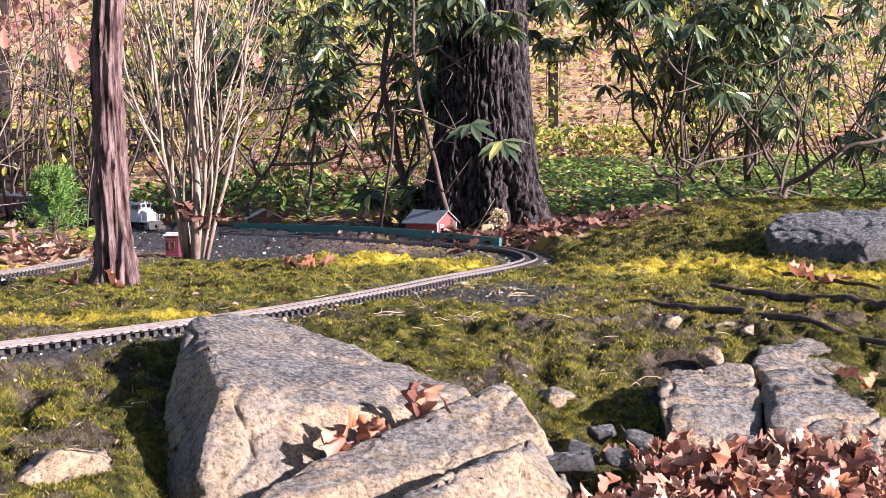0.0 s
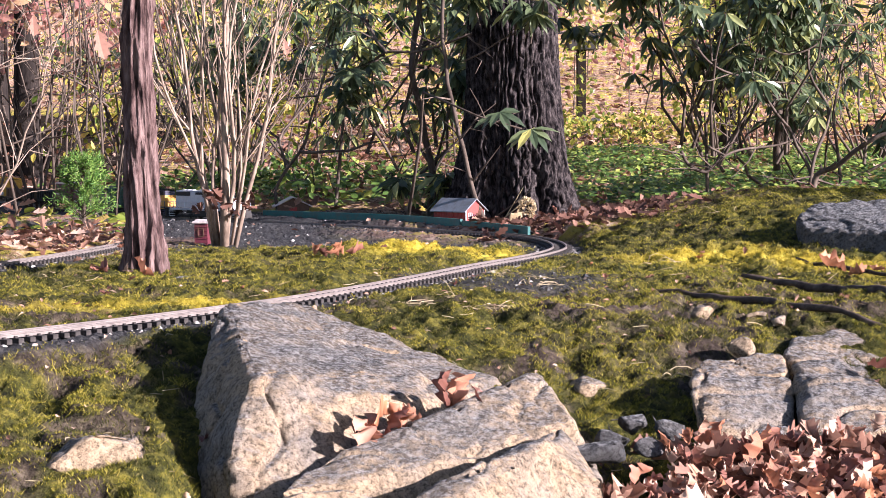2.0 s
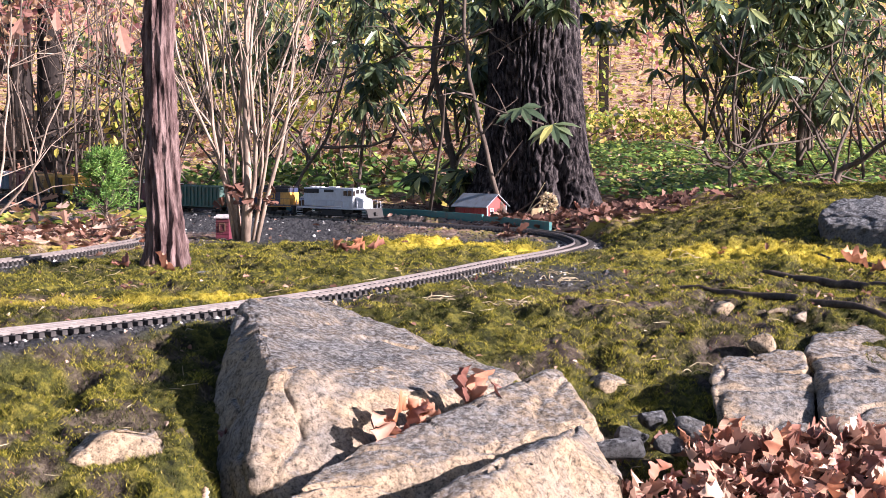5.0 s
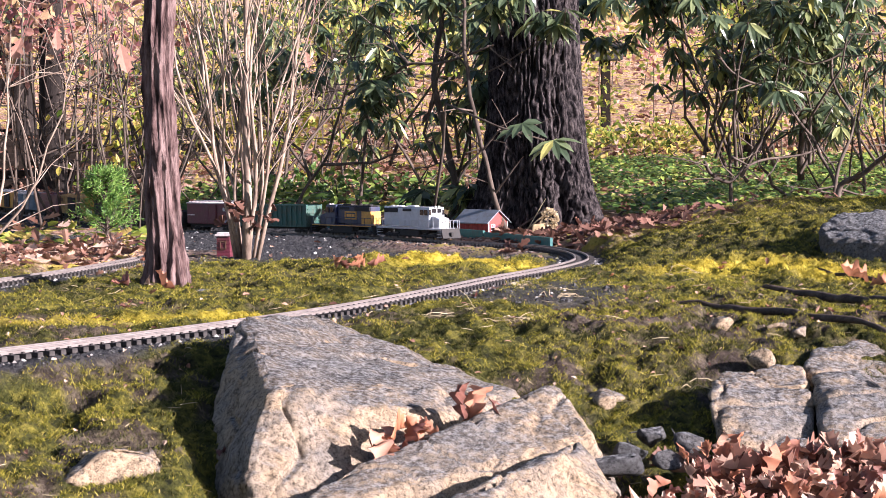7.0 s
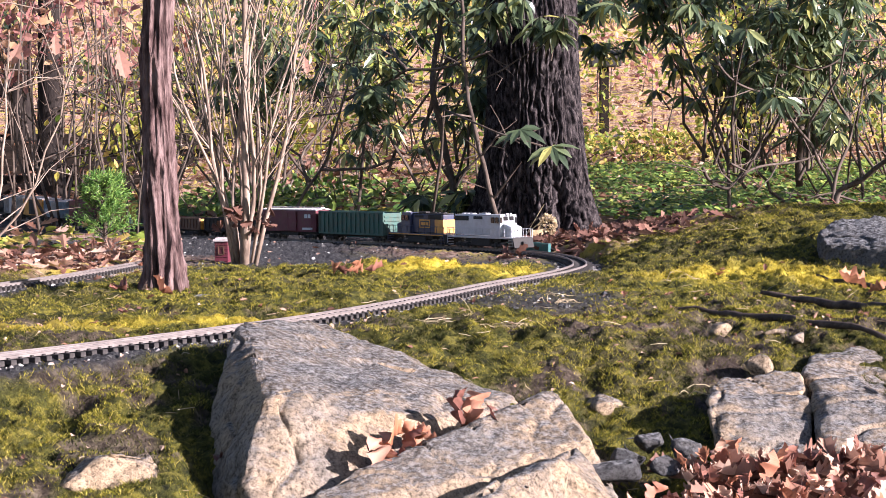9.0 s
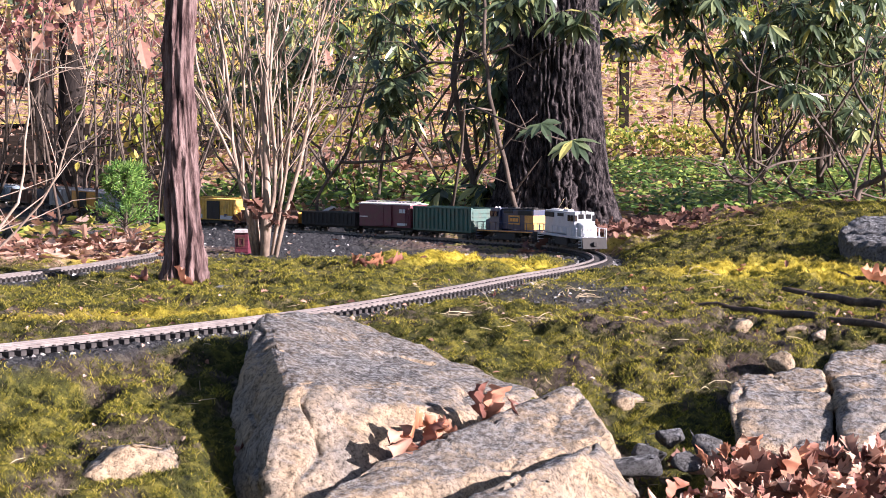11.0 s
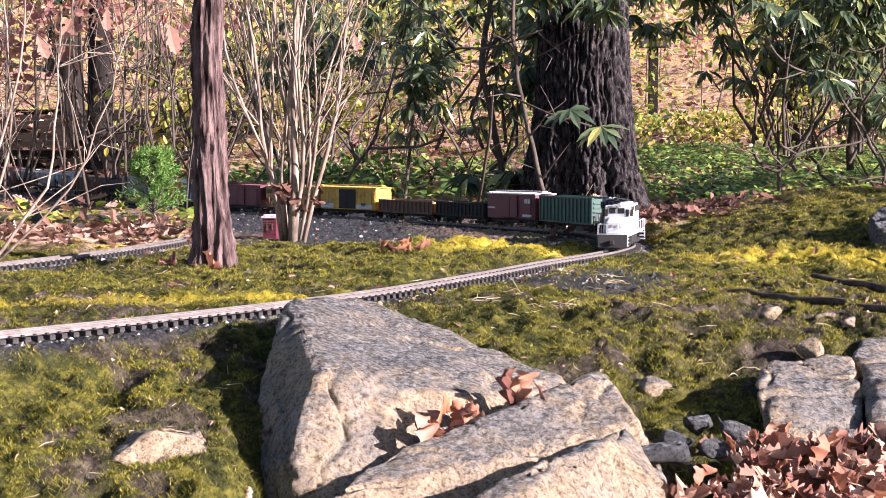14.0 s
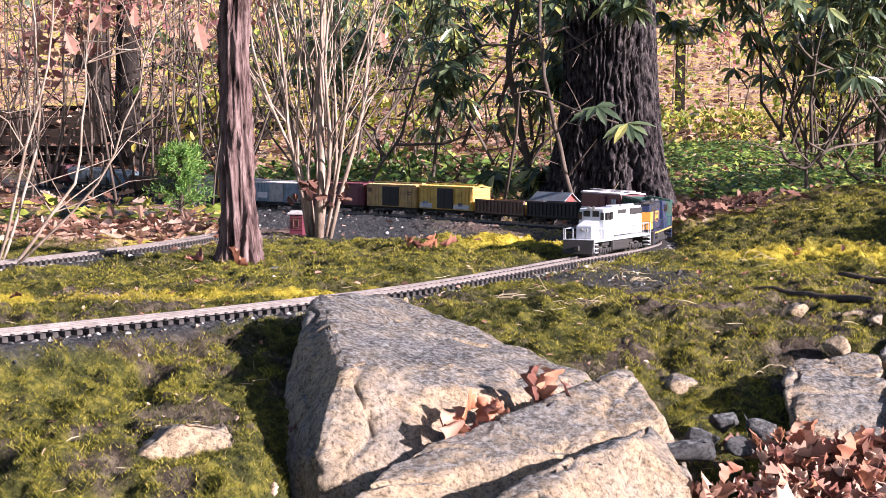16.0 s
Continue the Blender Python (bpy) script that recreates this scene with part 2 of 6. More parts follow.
M_STRAW = leafy("dry_grass", [(0.0, (0.40, 0.30, 0.17)), (1.0, (0.66, 0.55, 0.36))], 0.7, 0.2, 0.3)
M_RAIL = grained("rail_brass", [(0.3, (0.15, 0.125, 0.115)), (0.7, (0.27, 0.235, 0.215))], 30, 220, 0.5, 0.15, 0.0005, 0.5)
M_TIE = grained("weathered_tie", [(0.3, (0.02, 0.017, 0.016)), (0.55, (0.05, 0.044, 0.041)), (0.8, (0.11, 0.098, 0.09))], 40, 260, 0.8, 0, 0.001, 0.3)
M_STEEL = painted("dark_steel", (0.024, 0.022, 0.021), 0.75, 0.6, 0, (0.06, 0.045, 0.035))
M_WHEEL = grained("wheel_steel", [(0.3, (0.10, 0.09, 0.085)), (0.7, (0.26, 0.24, 0.22))], 60, 300, 0.4, 0.7, 0.0005, 0.5)
M_WHITE = painted("white_paint", (0.50, 0.51, 0.535), 0.4, 0.25, 0, (0.5, 0.48, 0.45))
M_NAVY = painted("navy_paint", (0.022, 0.032, 0.075), 0.4, 0.4)
M_GOLD = painted("gold_paint", (0.66, 0.33, 0.06), 0.45, 0.4)
M_GREEN = painted("green_paint", (0.035, 0.105, 0.085), 0.5, 0.5)
M_MAROON = painted("maroon_paint", (0.12, 0.024, 0.038), 0.5, 0.4)
M_YELLOW = painted("yellow_paint", (0.58, 0.36, 0.06), 0.5, 0.4)
M_TAN = painted("tan_paint", (0.46, 0.29, 0.11), 0.55, 0.6)
M_ORANGE = painted("orange_paint", (0.66, 0.31, 0.04), 0.5, 0.4)
M_BROWN = painted("brown_paint", (0.13, 0.07, 0.045), 0.6, 0.7)
M_BLUE = painted("pale_blue_paint", (0.20, 0.27, 0.33), 0.5, 0.6)
M_GREY = painted("grey_paint", (0.36, 0.35, 0.33), 0.55, 0.6)
M_ROOFLT = painted("pale_roof_paint", (0.62, 0.56, 0.55), 0.45, 0.3)
M_GLASS = painted("dark_window", (0.02, 0.02, 0.022), 0.12, 0.1)
M_BOARD = painted("green_board", (0.018, 0.13, 0.125), 0.55, 0.5)
M_RED = painted("red_wall", (0.34, 0.045, 0.04), 0.6, 0.4)
M_TINROOF = painted("grey_roof", (0.20, 0.225, 0.26), 0.6, 0.3)
M_TIMBER = grained("old_timber", [(0.3, (0.006, 0.005, 0.004)), (0.7, (0.03, 0.02, 0.015))], 12, 90, 0.9, 0, 0.01, 0.15, (0.15, 1, 1))
M_TANSTONE = grained("tan_block", [(0.3, (0.36, 0.26, 0.14)), (0.7, (0.62, 0.48, 0.28))], 30, 200, 0.85)


# ---- the railway's line ----
LINE = [(-1.21, 2.84, 0), (-0.87, 3.25, 0), (-0.51, 3.70, 0), (-0.17, 4.21, 0), (0.12, 4.80, 0), (0.30, 5.22, 0), (0.47, 5.57, 0),
        (0.59, 5.85, 0), (0.68, 6.20, 0), (0.68, 6.66, 0), (0.56, 7.08, 0), (0.32, 7.52, -0.006), (0.07, 7.92, -0.008), (-0.20, 8.25, -0.008),
        (-0.47, 8.53, -0.008), (-0.97, 8.98, -0.01), (-1.42, 9.6, -0.005), (-2.06, 10.6, 0.01), (-2.92, 12.1, 0.02), (-4.28, 14.1, 0.02),
        (-6.32, 17.1, 0.02), (-8.35, 20.1, 0.02), (-10.4, 23.1, 0.02)]
SIDING = [(-1.75, 4.2, 0), (-1.36, 5.0, 0), (-1.14, 5.62, 0), (-1.02, 6.1, 0), (-0.92, 6.65, 0.0), (-0.86, 7.0, -0.01)]


def spline(ctrl, n=40):
    c = np.array(ctrl, float)
    q = np.vstack([2 * c[0] - c[1], c, 2 * c[-1] - c[-2]])
    out = []
    for i in range(1, len(q) - 2):
        a, b, d, e = q[i - 1:i + 3]
        for k in range(n):
            u = k / n
            out.append(0.5 * (2 * b + (d - a) * u + (2 * a - 5 * b + 4 * d - e) * u * u + (3 * b - a - 3 * d + e) * u ** 3))
    out.append(q[-2])
    p = np.array(out)
    return p, np.r_[0, np.cumsum(np.linalg.norm(np.diff(p, axis=0), axis=1))]


TRK, TRK_S = spline(LINE)
SID, SID_S = spline(SIDING)


def on_line(s, pts=TRK, ss=TRK_S):
    return Vector([float(np.interp(s, ss, pts[:, k])) for k in range(3)])


def sstep(a, b, v):
    u = np.clip((v - a) / (b - a), 0, 1)
    return u * u * (3 - 2 * u)


def wave(x, y, f, seed=0.0):
    """A cheap smooth undulation, -1 to 1."""
    return (np.sin(f * x * 1.3 + 1.7 * np.sin(f * 0.7 * y + seed) + seed) + np.sin(f * y * 1.1 + 2.1 * np.sin(f * 0.6 * x - seed) + 2 * seed)) / 2


def vnoise(x, y, f, seed=0):
    """Value noise, 0 to 1, over arrays."""
    x, y = np.asarray(x) * f + 100.3 + seed * 7.1, np.asarray(y) * f + 200.7 + seed * 3.3
    i, j = np.floor(x), np.floor(y)
    u, v = x - i, y - j
    u, v = u * u * (3 - 2 * u), v * v * (3 - 2 * v)

    def h(a, b):
        q = np.sin(a * 127.1 + b * 311.7 + seed) * 43758.5453
        return q - np.floor(q)
    return (h(i, j) * (1 - u) + h(i + 1, j) * u) * (1 - v) + (h(i, j + 1) * (1 - u) + h(i + 1, j + 1) * u) * v


def line_dist(x, y, pts):
    d = np.full(x.shape, 9.0)
    z = np.zeros(x.shape)
    for px, py, pz in pts[::6]:
        e = np.hypot(x - px, y - py)
        z = np.where(e < d, pz, z)
        d = np.minimum(d, e)
    return d, z


def ground_z(x, y):
    x, y = np.asarray(x, float), np.asarray(y, float)
    right = sstep(-0.2, 0.5, x)
    foot = sstep(-0.37, -0.24, x) * sstep(3.15, 2.85, y)
    z = -0.012 + 0.012 * wave(x, y, 2.3) + 0.006 * wave(x, y, 7, 1.3)
    z = z - (0.115 + 0.10 * right) * sstep(4.0, 2.85, y) - 0.13 * foot - 0.9 * sstep(2.9, 0.9, y)
    z = z + 0.19 * sstep(0.55, 1.75, x) * sstep(4.7, 6.5, y) * sstep(9.5, 7.0, y)
    z = z + 0.035 * sstep(0.5, 0.0, np.abs(x + 0.0)) * sstep(0.35, 0.0, np.abs(y - 5.95))
    far_r = 0.055 * np.clip(y - 8.6, 0, 12.4) + 0.10 * np.clip(y - 21, 0, 12) + 0.22 * np.clip(y - 33, 0, 60)
    far_l = 0.012 * np.clip(y - 9.5, 0, 5.5) + 0.07 * np.clip(y - 15, 0, 10) + 0.10 * np.clip(y - 25, 0, 8) + 0.22 * np.clip(y - 33, 0, 60)
    w = sstep(-2.2, 0.3, x)
    z = z + far_l * (1 - w) + far_r * w
    for pts in (TRK, SID):
        d, tz = line_dist(x, y, pts)
        k = sstep(0.20, 0.07, d)
        z = z * (1 - k) + (tz - 0.022) * k
    return z


def gz(x, y):
    return float(ground_z(np.array([x]), np.array([y]))[0])


def gravel_at(x, y):
    d, _ = line_dist(x, y, TRK)
    d2, _ = line_dist(x, y, SID)
    inner = sstep(6.15, 6.4, y + 0.1 * wave(x, y, 6) - 0.25 * sstep(0.0, -1.0, x) * 0) * sstep(9.6, 8.9, y + 0.3 * x)
    inner = inner * sstep(0.75, 0.6, x) * sstep(-2.6, -1.4, x)
    side = sstep(0.30, 0.12, np.hypot((x - 0.42) * 0.9, (y - 4.75) * 0.55))
    return np.clip(np.maximum.reduce([inner, sstep(0.13, 0.075, d), sstep(0.6, 0.4, d) * sstep(8.6, 9.2, y), sstep(0.14, 0.08, d2), 0.8 * side]), 0, 1)


def litter_at(x, y):
    far = sstep(8.6, 9.3, y - 0.12 * x) * sstep(0.35, 0.6, line_dist(x, y, TRK)[0])
    strip = sstep(0.9, 0.3, np.hypot((x - 0.95) * 0.7, (y - 7.6) * 0.75))
    left = sstep(0.55, 0.25, np.hypot((x + 1.25) * 0.8, (y - 6.6) * 0.6))
    return np.clip(np.maximum.reduce([far, strip, left]), 0, 1)


def soil_at(x, y):
    """Bare earth between the moss cushions."""
    s = 0.5 * vnoise(x, y, 5, 1) + 0.3 * vnoise(x, y, 13, 2) + 0.2 * vnoise(x, y, 34, 3)
    spot = 0.45 * sstep(0.42, 0.1, np.hypot(x - 0.62, (y - 3.65) * 0.9))
    return np.clip(sstep(0.45, 0.57, s) * 0.9 * (1 - 0.65 * sstep(4.2, 4.9, y)) + spot, 0, 1)


def cushion(x, y):
    """Height of the moss cushions, 0 to 1."""
    return np.clip(0.40 * vnoise(x, y * 0.8, 15, 5) + 0.36 * vnoise(x, y * 0.8, 33, 6) + 0.24 * vnoise(x, y * 0.8, 70, 11), 0, 1)


def painted_sun(x, y):
    """Sunlit strips painted into the moss colour: the crest of the rise and the verge of the gravel."""
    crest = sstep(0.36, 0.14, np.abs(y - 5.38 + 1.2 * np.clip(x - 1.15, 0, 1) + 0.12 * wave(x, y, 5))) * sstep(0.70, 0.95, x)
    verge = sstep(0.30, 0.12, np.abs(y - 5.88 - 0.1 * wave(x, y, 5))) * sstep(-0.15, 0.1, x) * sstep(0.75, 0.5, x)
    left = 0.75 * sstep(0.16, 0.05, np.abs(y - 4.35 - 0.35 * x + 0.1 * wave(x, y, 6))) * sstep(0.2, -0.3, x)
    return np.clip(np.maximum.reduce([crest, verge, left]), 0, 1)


def grid_axis(parts):
    out = []
    for a, b, step in parts:
        out += list(np.arange(a, b - 1e-6, step))
    return np.array(out + [parts[-1][1]])


gx = grid_axis([(-160, -40, 15), (-40, -10, 2.5), (-10, -2.4, 0.3), (-2.4, -1.2, 0.03), (-1.2, 1.4, 0.0125), (1.4, 2.4, 0.025), (2.4, 10, 0.3), (10, 40, 2.5), (40, 160, 15)])
gy = grid_axis([(-60, -5, 8), (-5, 2.2, 0.4), (2.2, 4.8, 0.0125), (4.8, 7.2, 0.025), (7.2, 10, 0.06), (10, 34, 0.4), (34, 100, 4), (100, 220, 20)])
X, Y = np.meshgrid(gx, gy)
Z = ground_z(X, Y)
# loose lumps
gr, li, so = gravel_at(X, Y), litter_at(X, Y), soil_at(X, Y)
near = sstep(14, 8, Y) * sstep(4, 2, np.abs(X))
Z = Z + near * (0.004 * rng.standard_normal(Z.shape) * gr + (0.0025 * rng.standard_normal(Z.shape) + 0.062 * (cushion(X, Y) - 0.5) - 0.008 * so) * (1 - gr))
nx, ny = len(gx), len(gy)
gv = np.stack([X.ravel(), Y.ravel(), Z.ravel()], 1)
idx = np.arange(nx * ny).reshape(ny, nx)
gf = np.stack([idx[:-1, :-1].ravel(), idx[:-1, 1:].ravel(), idx[1:, 1:].ravel(), idx[1:, :-1].ravel()], 1)


def ground_material():
    m, nt, b = mat_new("mossy_ground", 0.95, 0, 0.15)

    def attr(n):
        a = nt.nodes.new("ShaderNodeAttribute")
        a.attribute_name = n
        return a.outputs["Fac"]
    big, mid, fine = tex(nt, 4, 5), tex(nt, 30, 6, 0.7), tex(nt, 210, 4, 0.7)
    moss = ramp(nt, mid, [(0.34, (0.016, 0.018, 0.008)), (0.50, (0.075, 0.075, 0.016)), (0.66, (0.24, 0.205, 0.035))])
    moss = mix(nt, 0.5, moss, ramp(nt, fine, [(0.35, (0.3, 0.3, 0.25)), (0.6, (1, 1, 1))]), "MULTIPLY")
    soil = ramp(nt, mid, [(0.34, (0.022, 0.016, 0.013)), (0.5, (0.075, 0.055, 0.042)), (0.66, (0.19, 0.15, 0.115))])
    stone = nt.nodes.new("ShaderNodeTexVoronoi")
    stone.inputs["Scale"].default_value = 130
    nt.links.new(nt.nodes.new("ShaderNodeTexCoord").outputs["Object"], stone.inputs["Vector"])
    grav = ramp(nt, stone.outputs["Color"], [(0.0, (0.018, 0.018, 0.02)), (0.6, (0.045, 0.045, 0.048)), (0.92, (0.085, 0.083, 0.08)), (1.0, (0.2, 0.195, 0.19))])
    cell = nt.nodes.new("ShaderNodeTexVoronoi")
    cell.inputs["Scale"].default_value = 28
    nt.links.new(nt.nodes.new("ShaderNodeTexCoord").outputs["Object"], cell.inputs["Vector"])
    leaf = ramp(nt, cell.outputs["Color"], [(0.0, (0.08, 0.04, 0.028)), (0.35, (0.27, 0.145, 0.095)), (0.65, (0.50, 0.31, 0.215)), (1.0, (0.72, 0.55, 0.42))])
    lawn = ramp(nt, big, [(0.35, (0.16, 0.16, 0.025)), (0.6, (0.44, 0.34, 0.07))])
    leaf = mix(nt, ramp(nt, big, [(0.50, (0, 0, 0)), (0.58, (1, 1, 1))]), leaf, lawn)
    leaf = mix(nt, attr("lawn"), leaf, mix(nt, mid, (0.30, 0.25, 0.05), (0.62, 0.48, 0.10)))
    # golden tint puts the sunlit strips into the ground's own colour
    moss = mix(nt, attr("sun_paint"), moss, ramp(nt, mid, [(0.34, (0.20, 0.15, 0.02)), (0.5, (0.50, 0.40, 0.035)), (0.64, (0.72, 0.58, 0.10))]))
    c = mix(nt, attr("soil"), moss, soil)
    c = mix(nt, attr("gravel"), c, grav)
    c = mix(nt, attr("litter"), c, leaf)
    nt.links.new(c, b.inputs["Base Color"])
    bump(nt, b, mix(nt, 0.5, mid, fine), 1.0, 0.02)
    return m


M_GROUND = ground_material()
ground = obj("ground", gv, gf, M_GROUND, smooth=True)
for n, a in (("gravel", gr), ("litter", li), ("soil", so * (1 - 0.8 * painted_sun(X, Y))), ("sun_paint", painted_sun(X, Y)), ("lawn", sstep(1.1, 0.7, np.hypot((X - 2.9) / 1.3, (Y - 19.5) / 2.4)) + sstep(1.1, 0.6, np.hypot((X + 4.6) / 2.4, (Y - 25.5) / 1.8)))):
    ground.data.attributes.new(n, "FLOAT", "POINT").data.foreach_set("value", a.ravel().astype(np.float32))
tagged(ground, "mossy ground with soil, dark gravel and leaf litter", "ground", kind="structure")


def scatter(n, x0, x1, y0, y1, keep):
    """Random spots of a stretch of ground, kept with the chance that keep gives."""
    xs, ys = rng.uniform(x0, x1, n), rng.uniform(y0, y1, n)
    k = rng.random(n) < keep(xs, ys)
    xs, ys = xs[k], ys[k]
    return xs, ys, ground_z(xs, ys)


# ---- moss: short blades, thicker towards the camera ----
def moss_field():
    def keep(x, y):
        return (1 - gravel_at(x, y)) * (1 - litter_at(x, y)) * (1 - 0.9 * soil_at(x, y)) * (np.abs(x - 0.08) < 0.30 * y + 0.15)
    for n, y0, y1, h in ((1150000, 2.3, 4.4, 0.0042), (640000, 4.4, 7.6, 0.0048)):
        x, y, z = scatter(n, -2.2, 2.4, y0, y1, keep)
        k = len(x)
        hh = h * rng.uniform(0.4, 1.5, k) * (0.35 + 1.3 * vnoise(x, y, 22, 4))
        cu = cushion(x, y)
        z = z + 0.062 * (cu - 0.5) * sstep(0.0, 0.3, 1 - gravel_at(x, y))
        a = rng.uniform(0, 2 * np.pi, k)
        lean = rng.uniform(0.6, 2.6, (2, k)) * hh
        w = 0.0009 if y0 < 4 else 0.0013
        p = np.empty((k, 3, 3))
        p[:, 0] = np.stack([x - w * np.cos(a), y - w * np.sin(a), z - 0.003], 1)
        p[:, 1] = np.stack([x + w * np.cos(a), y + w * np.sin(a), z - 0.003], 1)
        p[:, 2] = np.stack([x + lean[0] * np.cos(a * 3), y + lean[1] * np.sin(a * 3), z + hh], 1)
        # low spots go darker: shade between cushions painted in, over random tone
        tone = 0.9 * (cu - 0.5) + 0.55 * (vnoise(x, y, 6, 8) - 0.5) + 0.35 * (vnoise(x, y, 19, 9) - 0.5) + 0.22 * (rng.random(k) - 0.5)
        # blades inside the painted sunlit strips get the golden copy
        gold = rng.random(k) < painted_sun(x, y) * sstep(-0.12, 0.0, tone)
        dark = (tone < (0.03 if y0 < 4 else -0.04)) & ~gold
        tagged(fast_tris("moss", p[~dark & ~gold].reshape(-1, 3), M_MOSS), "low yellow-green moss cushions on the bank", "moss", kind="stuff")
        tagged(fast_tris("moss", p[dark].reshape(-1, 3), M_MOSS_DARK_SHADE), "dark olive moss with dry bits, shade between the cushions painted in", "moss", kind="stuff")
        tagged(fast_tris("moss", p[gold].reshape(-1, 3), M_MOSS_SUNLIT), "golden moss, sunlight on the crest and verge painted into its colour", "moss", kind="stuff")


moss_field()


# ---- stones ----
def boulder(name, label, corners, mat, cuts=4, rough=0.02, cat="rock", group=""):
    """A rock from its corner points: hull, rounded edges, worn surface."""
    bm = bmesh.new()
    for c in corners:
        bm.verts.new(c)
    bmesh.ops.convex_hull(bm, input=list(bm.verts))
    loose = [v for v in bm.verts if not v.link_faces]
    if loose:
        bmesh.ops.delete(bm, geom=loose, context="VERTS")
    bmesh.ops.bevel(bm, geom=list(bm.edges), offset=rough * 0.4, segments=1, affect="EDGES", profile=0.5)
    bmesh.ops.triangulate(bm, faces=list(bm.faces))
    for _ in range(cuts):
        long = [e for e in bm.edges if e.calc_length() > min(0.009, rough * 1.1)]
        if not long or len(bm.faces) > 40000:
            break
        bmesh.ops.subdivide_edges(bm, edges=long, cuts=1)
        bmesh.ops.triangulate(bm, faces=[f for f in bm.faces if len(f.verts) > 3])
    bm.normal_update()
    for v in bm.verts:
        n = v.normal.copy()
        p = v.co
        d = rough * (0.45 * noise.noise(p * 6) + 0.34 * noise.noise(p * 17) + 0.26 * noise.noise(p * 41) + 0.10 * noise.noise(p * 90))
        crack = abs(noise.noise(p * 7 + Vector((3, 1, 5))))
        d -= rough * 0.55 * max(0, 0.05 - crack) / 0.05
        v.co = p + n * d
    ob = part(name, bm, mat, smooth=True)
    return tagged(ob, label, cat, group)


def lump(name, label, x, y, sx, sy, sz, mat, sink=0.35, turn=0.0, group="", z=None):
    random.seed(int(1000 * abs(x) + 77 * abs(y)))
    pts = []
    for k in range(17):
        d = rdir()
        q = Vector((d.x * sx, d.y * sy, d.z * sz)) * random.uniform(0.85, 1.12)
        q.rotate(Euler((0, 0, radians(turn))))
        pts.append(q + Vector((x, y, (gz(x, y) if z is None else z) + sz * (1 - 2 * sink))))
    return boulder(name, label, pts, mat, 4, min(sx, sy, sz) * 0.26, group=group)


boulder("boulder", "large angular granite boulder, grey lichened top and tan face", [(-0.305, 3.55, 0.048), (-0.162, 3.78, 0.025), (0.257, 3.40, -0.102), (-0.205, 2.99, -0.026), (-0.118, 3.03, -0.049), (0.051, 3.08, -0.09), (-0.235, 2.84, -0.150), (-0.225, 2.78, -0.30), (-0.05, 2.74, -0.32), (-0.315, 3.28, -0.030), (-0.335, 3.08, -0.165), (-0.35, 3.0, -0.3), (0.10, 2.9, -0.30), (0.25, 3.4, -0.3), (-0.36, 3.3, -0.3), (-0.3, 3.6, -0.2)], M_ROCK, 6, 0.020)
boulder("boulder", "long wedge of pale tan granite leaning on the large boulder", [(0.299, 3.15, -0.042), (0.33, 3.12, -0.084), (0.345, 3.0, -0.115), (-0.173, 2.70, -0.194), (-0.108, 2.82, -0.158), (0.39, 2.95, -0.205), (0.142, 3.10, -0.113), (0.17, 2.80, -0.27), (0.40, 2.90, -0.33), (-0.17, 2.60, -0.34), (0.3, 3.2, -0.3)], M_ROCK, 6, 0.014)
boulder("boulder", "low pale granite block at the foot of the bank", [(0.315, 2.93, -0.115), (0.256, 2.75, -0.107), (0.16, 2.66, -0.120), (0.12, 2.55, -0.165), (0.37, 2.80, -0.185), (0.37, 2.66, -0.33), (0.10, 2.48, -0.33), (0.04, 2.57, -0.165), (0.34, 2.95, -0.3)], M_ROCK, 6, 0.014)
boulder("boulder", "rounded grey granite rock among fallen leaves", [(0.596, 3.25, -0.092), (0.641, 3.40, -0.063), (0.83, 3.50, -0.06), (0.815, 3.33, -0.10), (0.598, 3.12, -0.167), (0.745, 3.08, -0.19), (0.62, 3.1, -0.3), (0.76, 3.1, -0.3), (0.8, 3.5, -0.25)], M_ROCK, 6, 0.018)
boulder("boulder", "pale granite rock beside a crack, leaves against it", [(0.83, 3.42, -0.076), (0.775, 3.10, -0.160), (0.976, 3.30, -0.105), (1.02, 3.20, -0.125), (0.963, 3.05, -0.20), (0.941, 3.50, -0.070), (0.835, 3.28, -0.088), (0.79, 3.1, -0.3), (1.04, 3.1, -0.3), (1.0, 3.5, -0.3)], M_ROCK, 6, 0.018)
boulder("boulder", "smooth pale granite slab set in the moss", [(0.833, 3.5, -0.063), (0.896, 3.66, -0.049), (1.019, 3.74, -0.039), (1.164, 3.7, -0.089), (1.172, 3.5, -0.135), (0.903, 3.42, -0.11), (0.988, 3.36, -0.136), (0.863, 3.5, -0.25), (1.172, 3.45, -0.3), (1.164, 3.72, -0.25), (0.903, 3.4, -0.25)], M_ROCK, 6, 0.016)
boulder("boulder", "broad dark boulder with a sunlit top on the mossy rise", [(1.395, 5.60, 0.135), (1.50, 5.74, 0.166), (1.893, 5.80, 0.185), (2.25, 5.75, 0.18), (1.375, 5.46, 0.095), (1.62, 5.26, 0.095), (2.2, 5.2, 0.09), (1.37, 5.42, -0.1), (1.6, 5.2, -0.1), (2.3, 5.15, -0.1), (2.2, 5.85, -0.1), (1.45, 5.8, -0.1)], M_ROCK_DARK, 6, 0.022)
lump("stone", "rounded pale stone half sunk in moss", -0.455, 2.82, 0.088, 0.085, 0.062, M_ROCK, 0.4, 10, "loose stones", -0.165)
lump("stone", "small white stone on bare soil", 0.745, 3.9, 0.034, 0.03, 0.026, M_ROCK, 0.3, 0, "loose stones", -0.030)
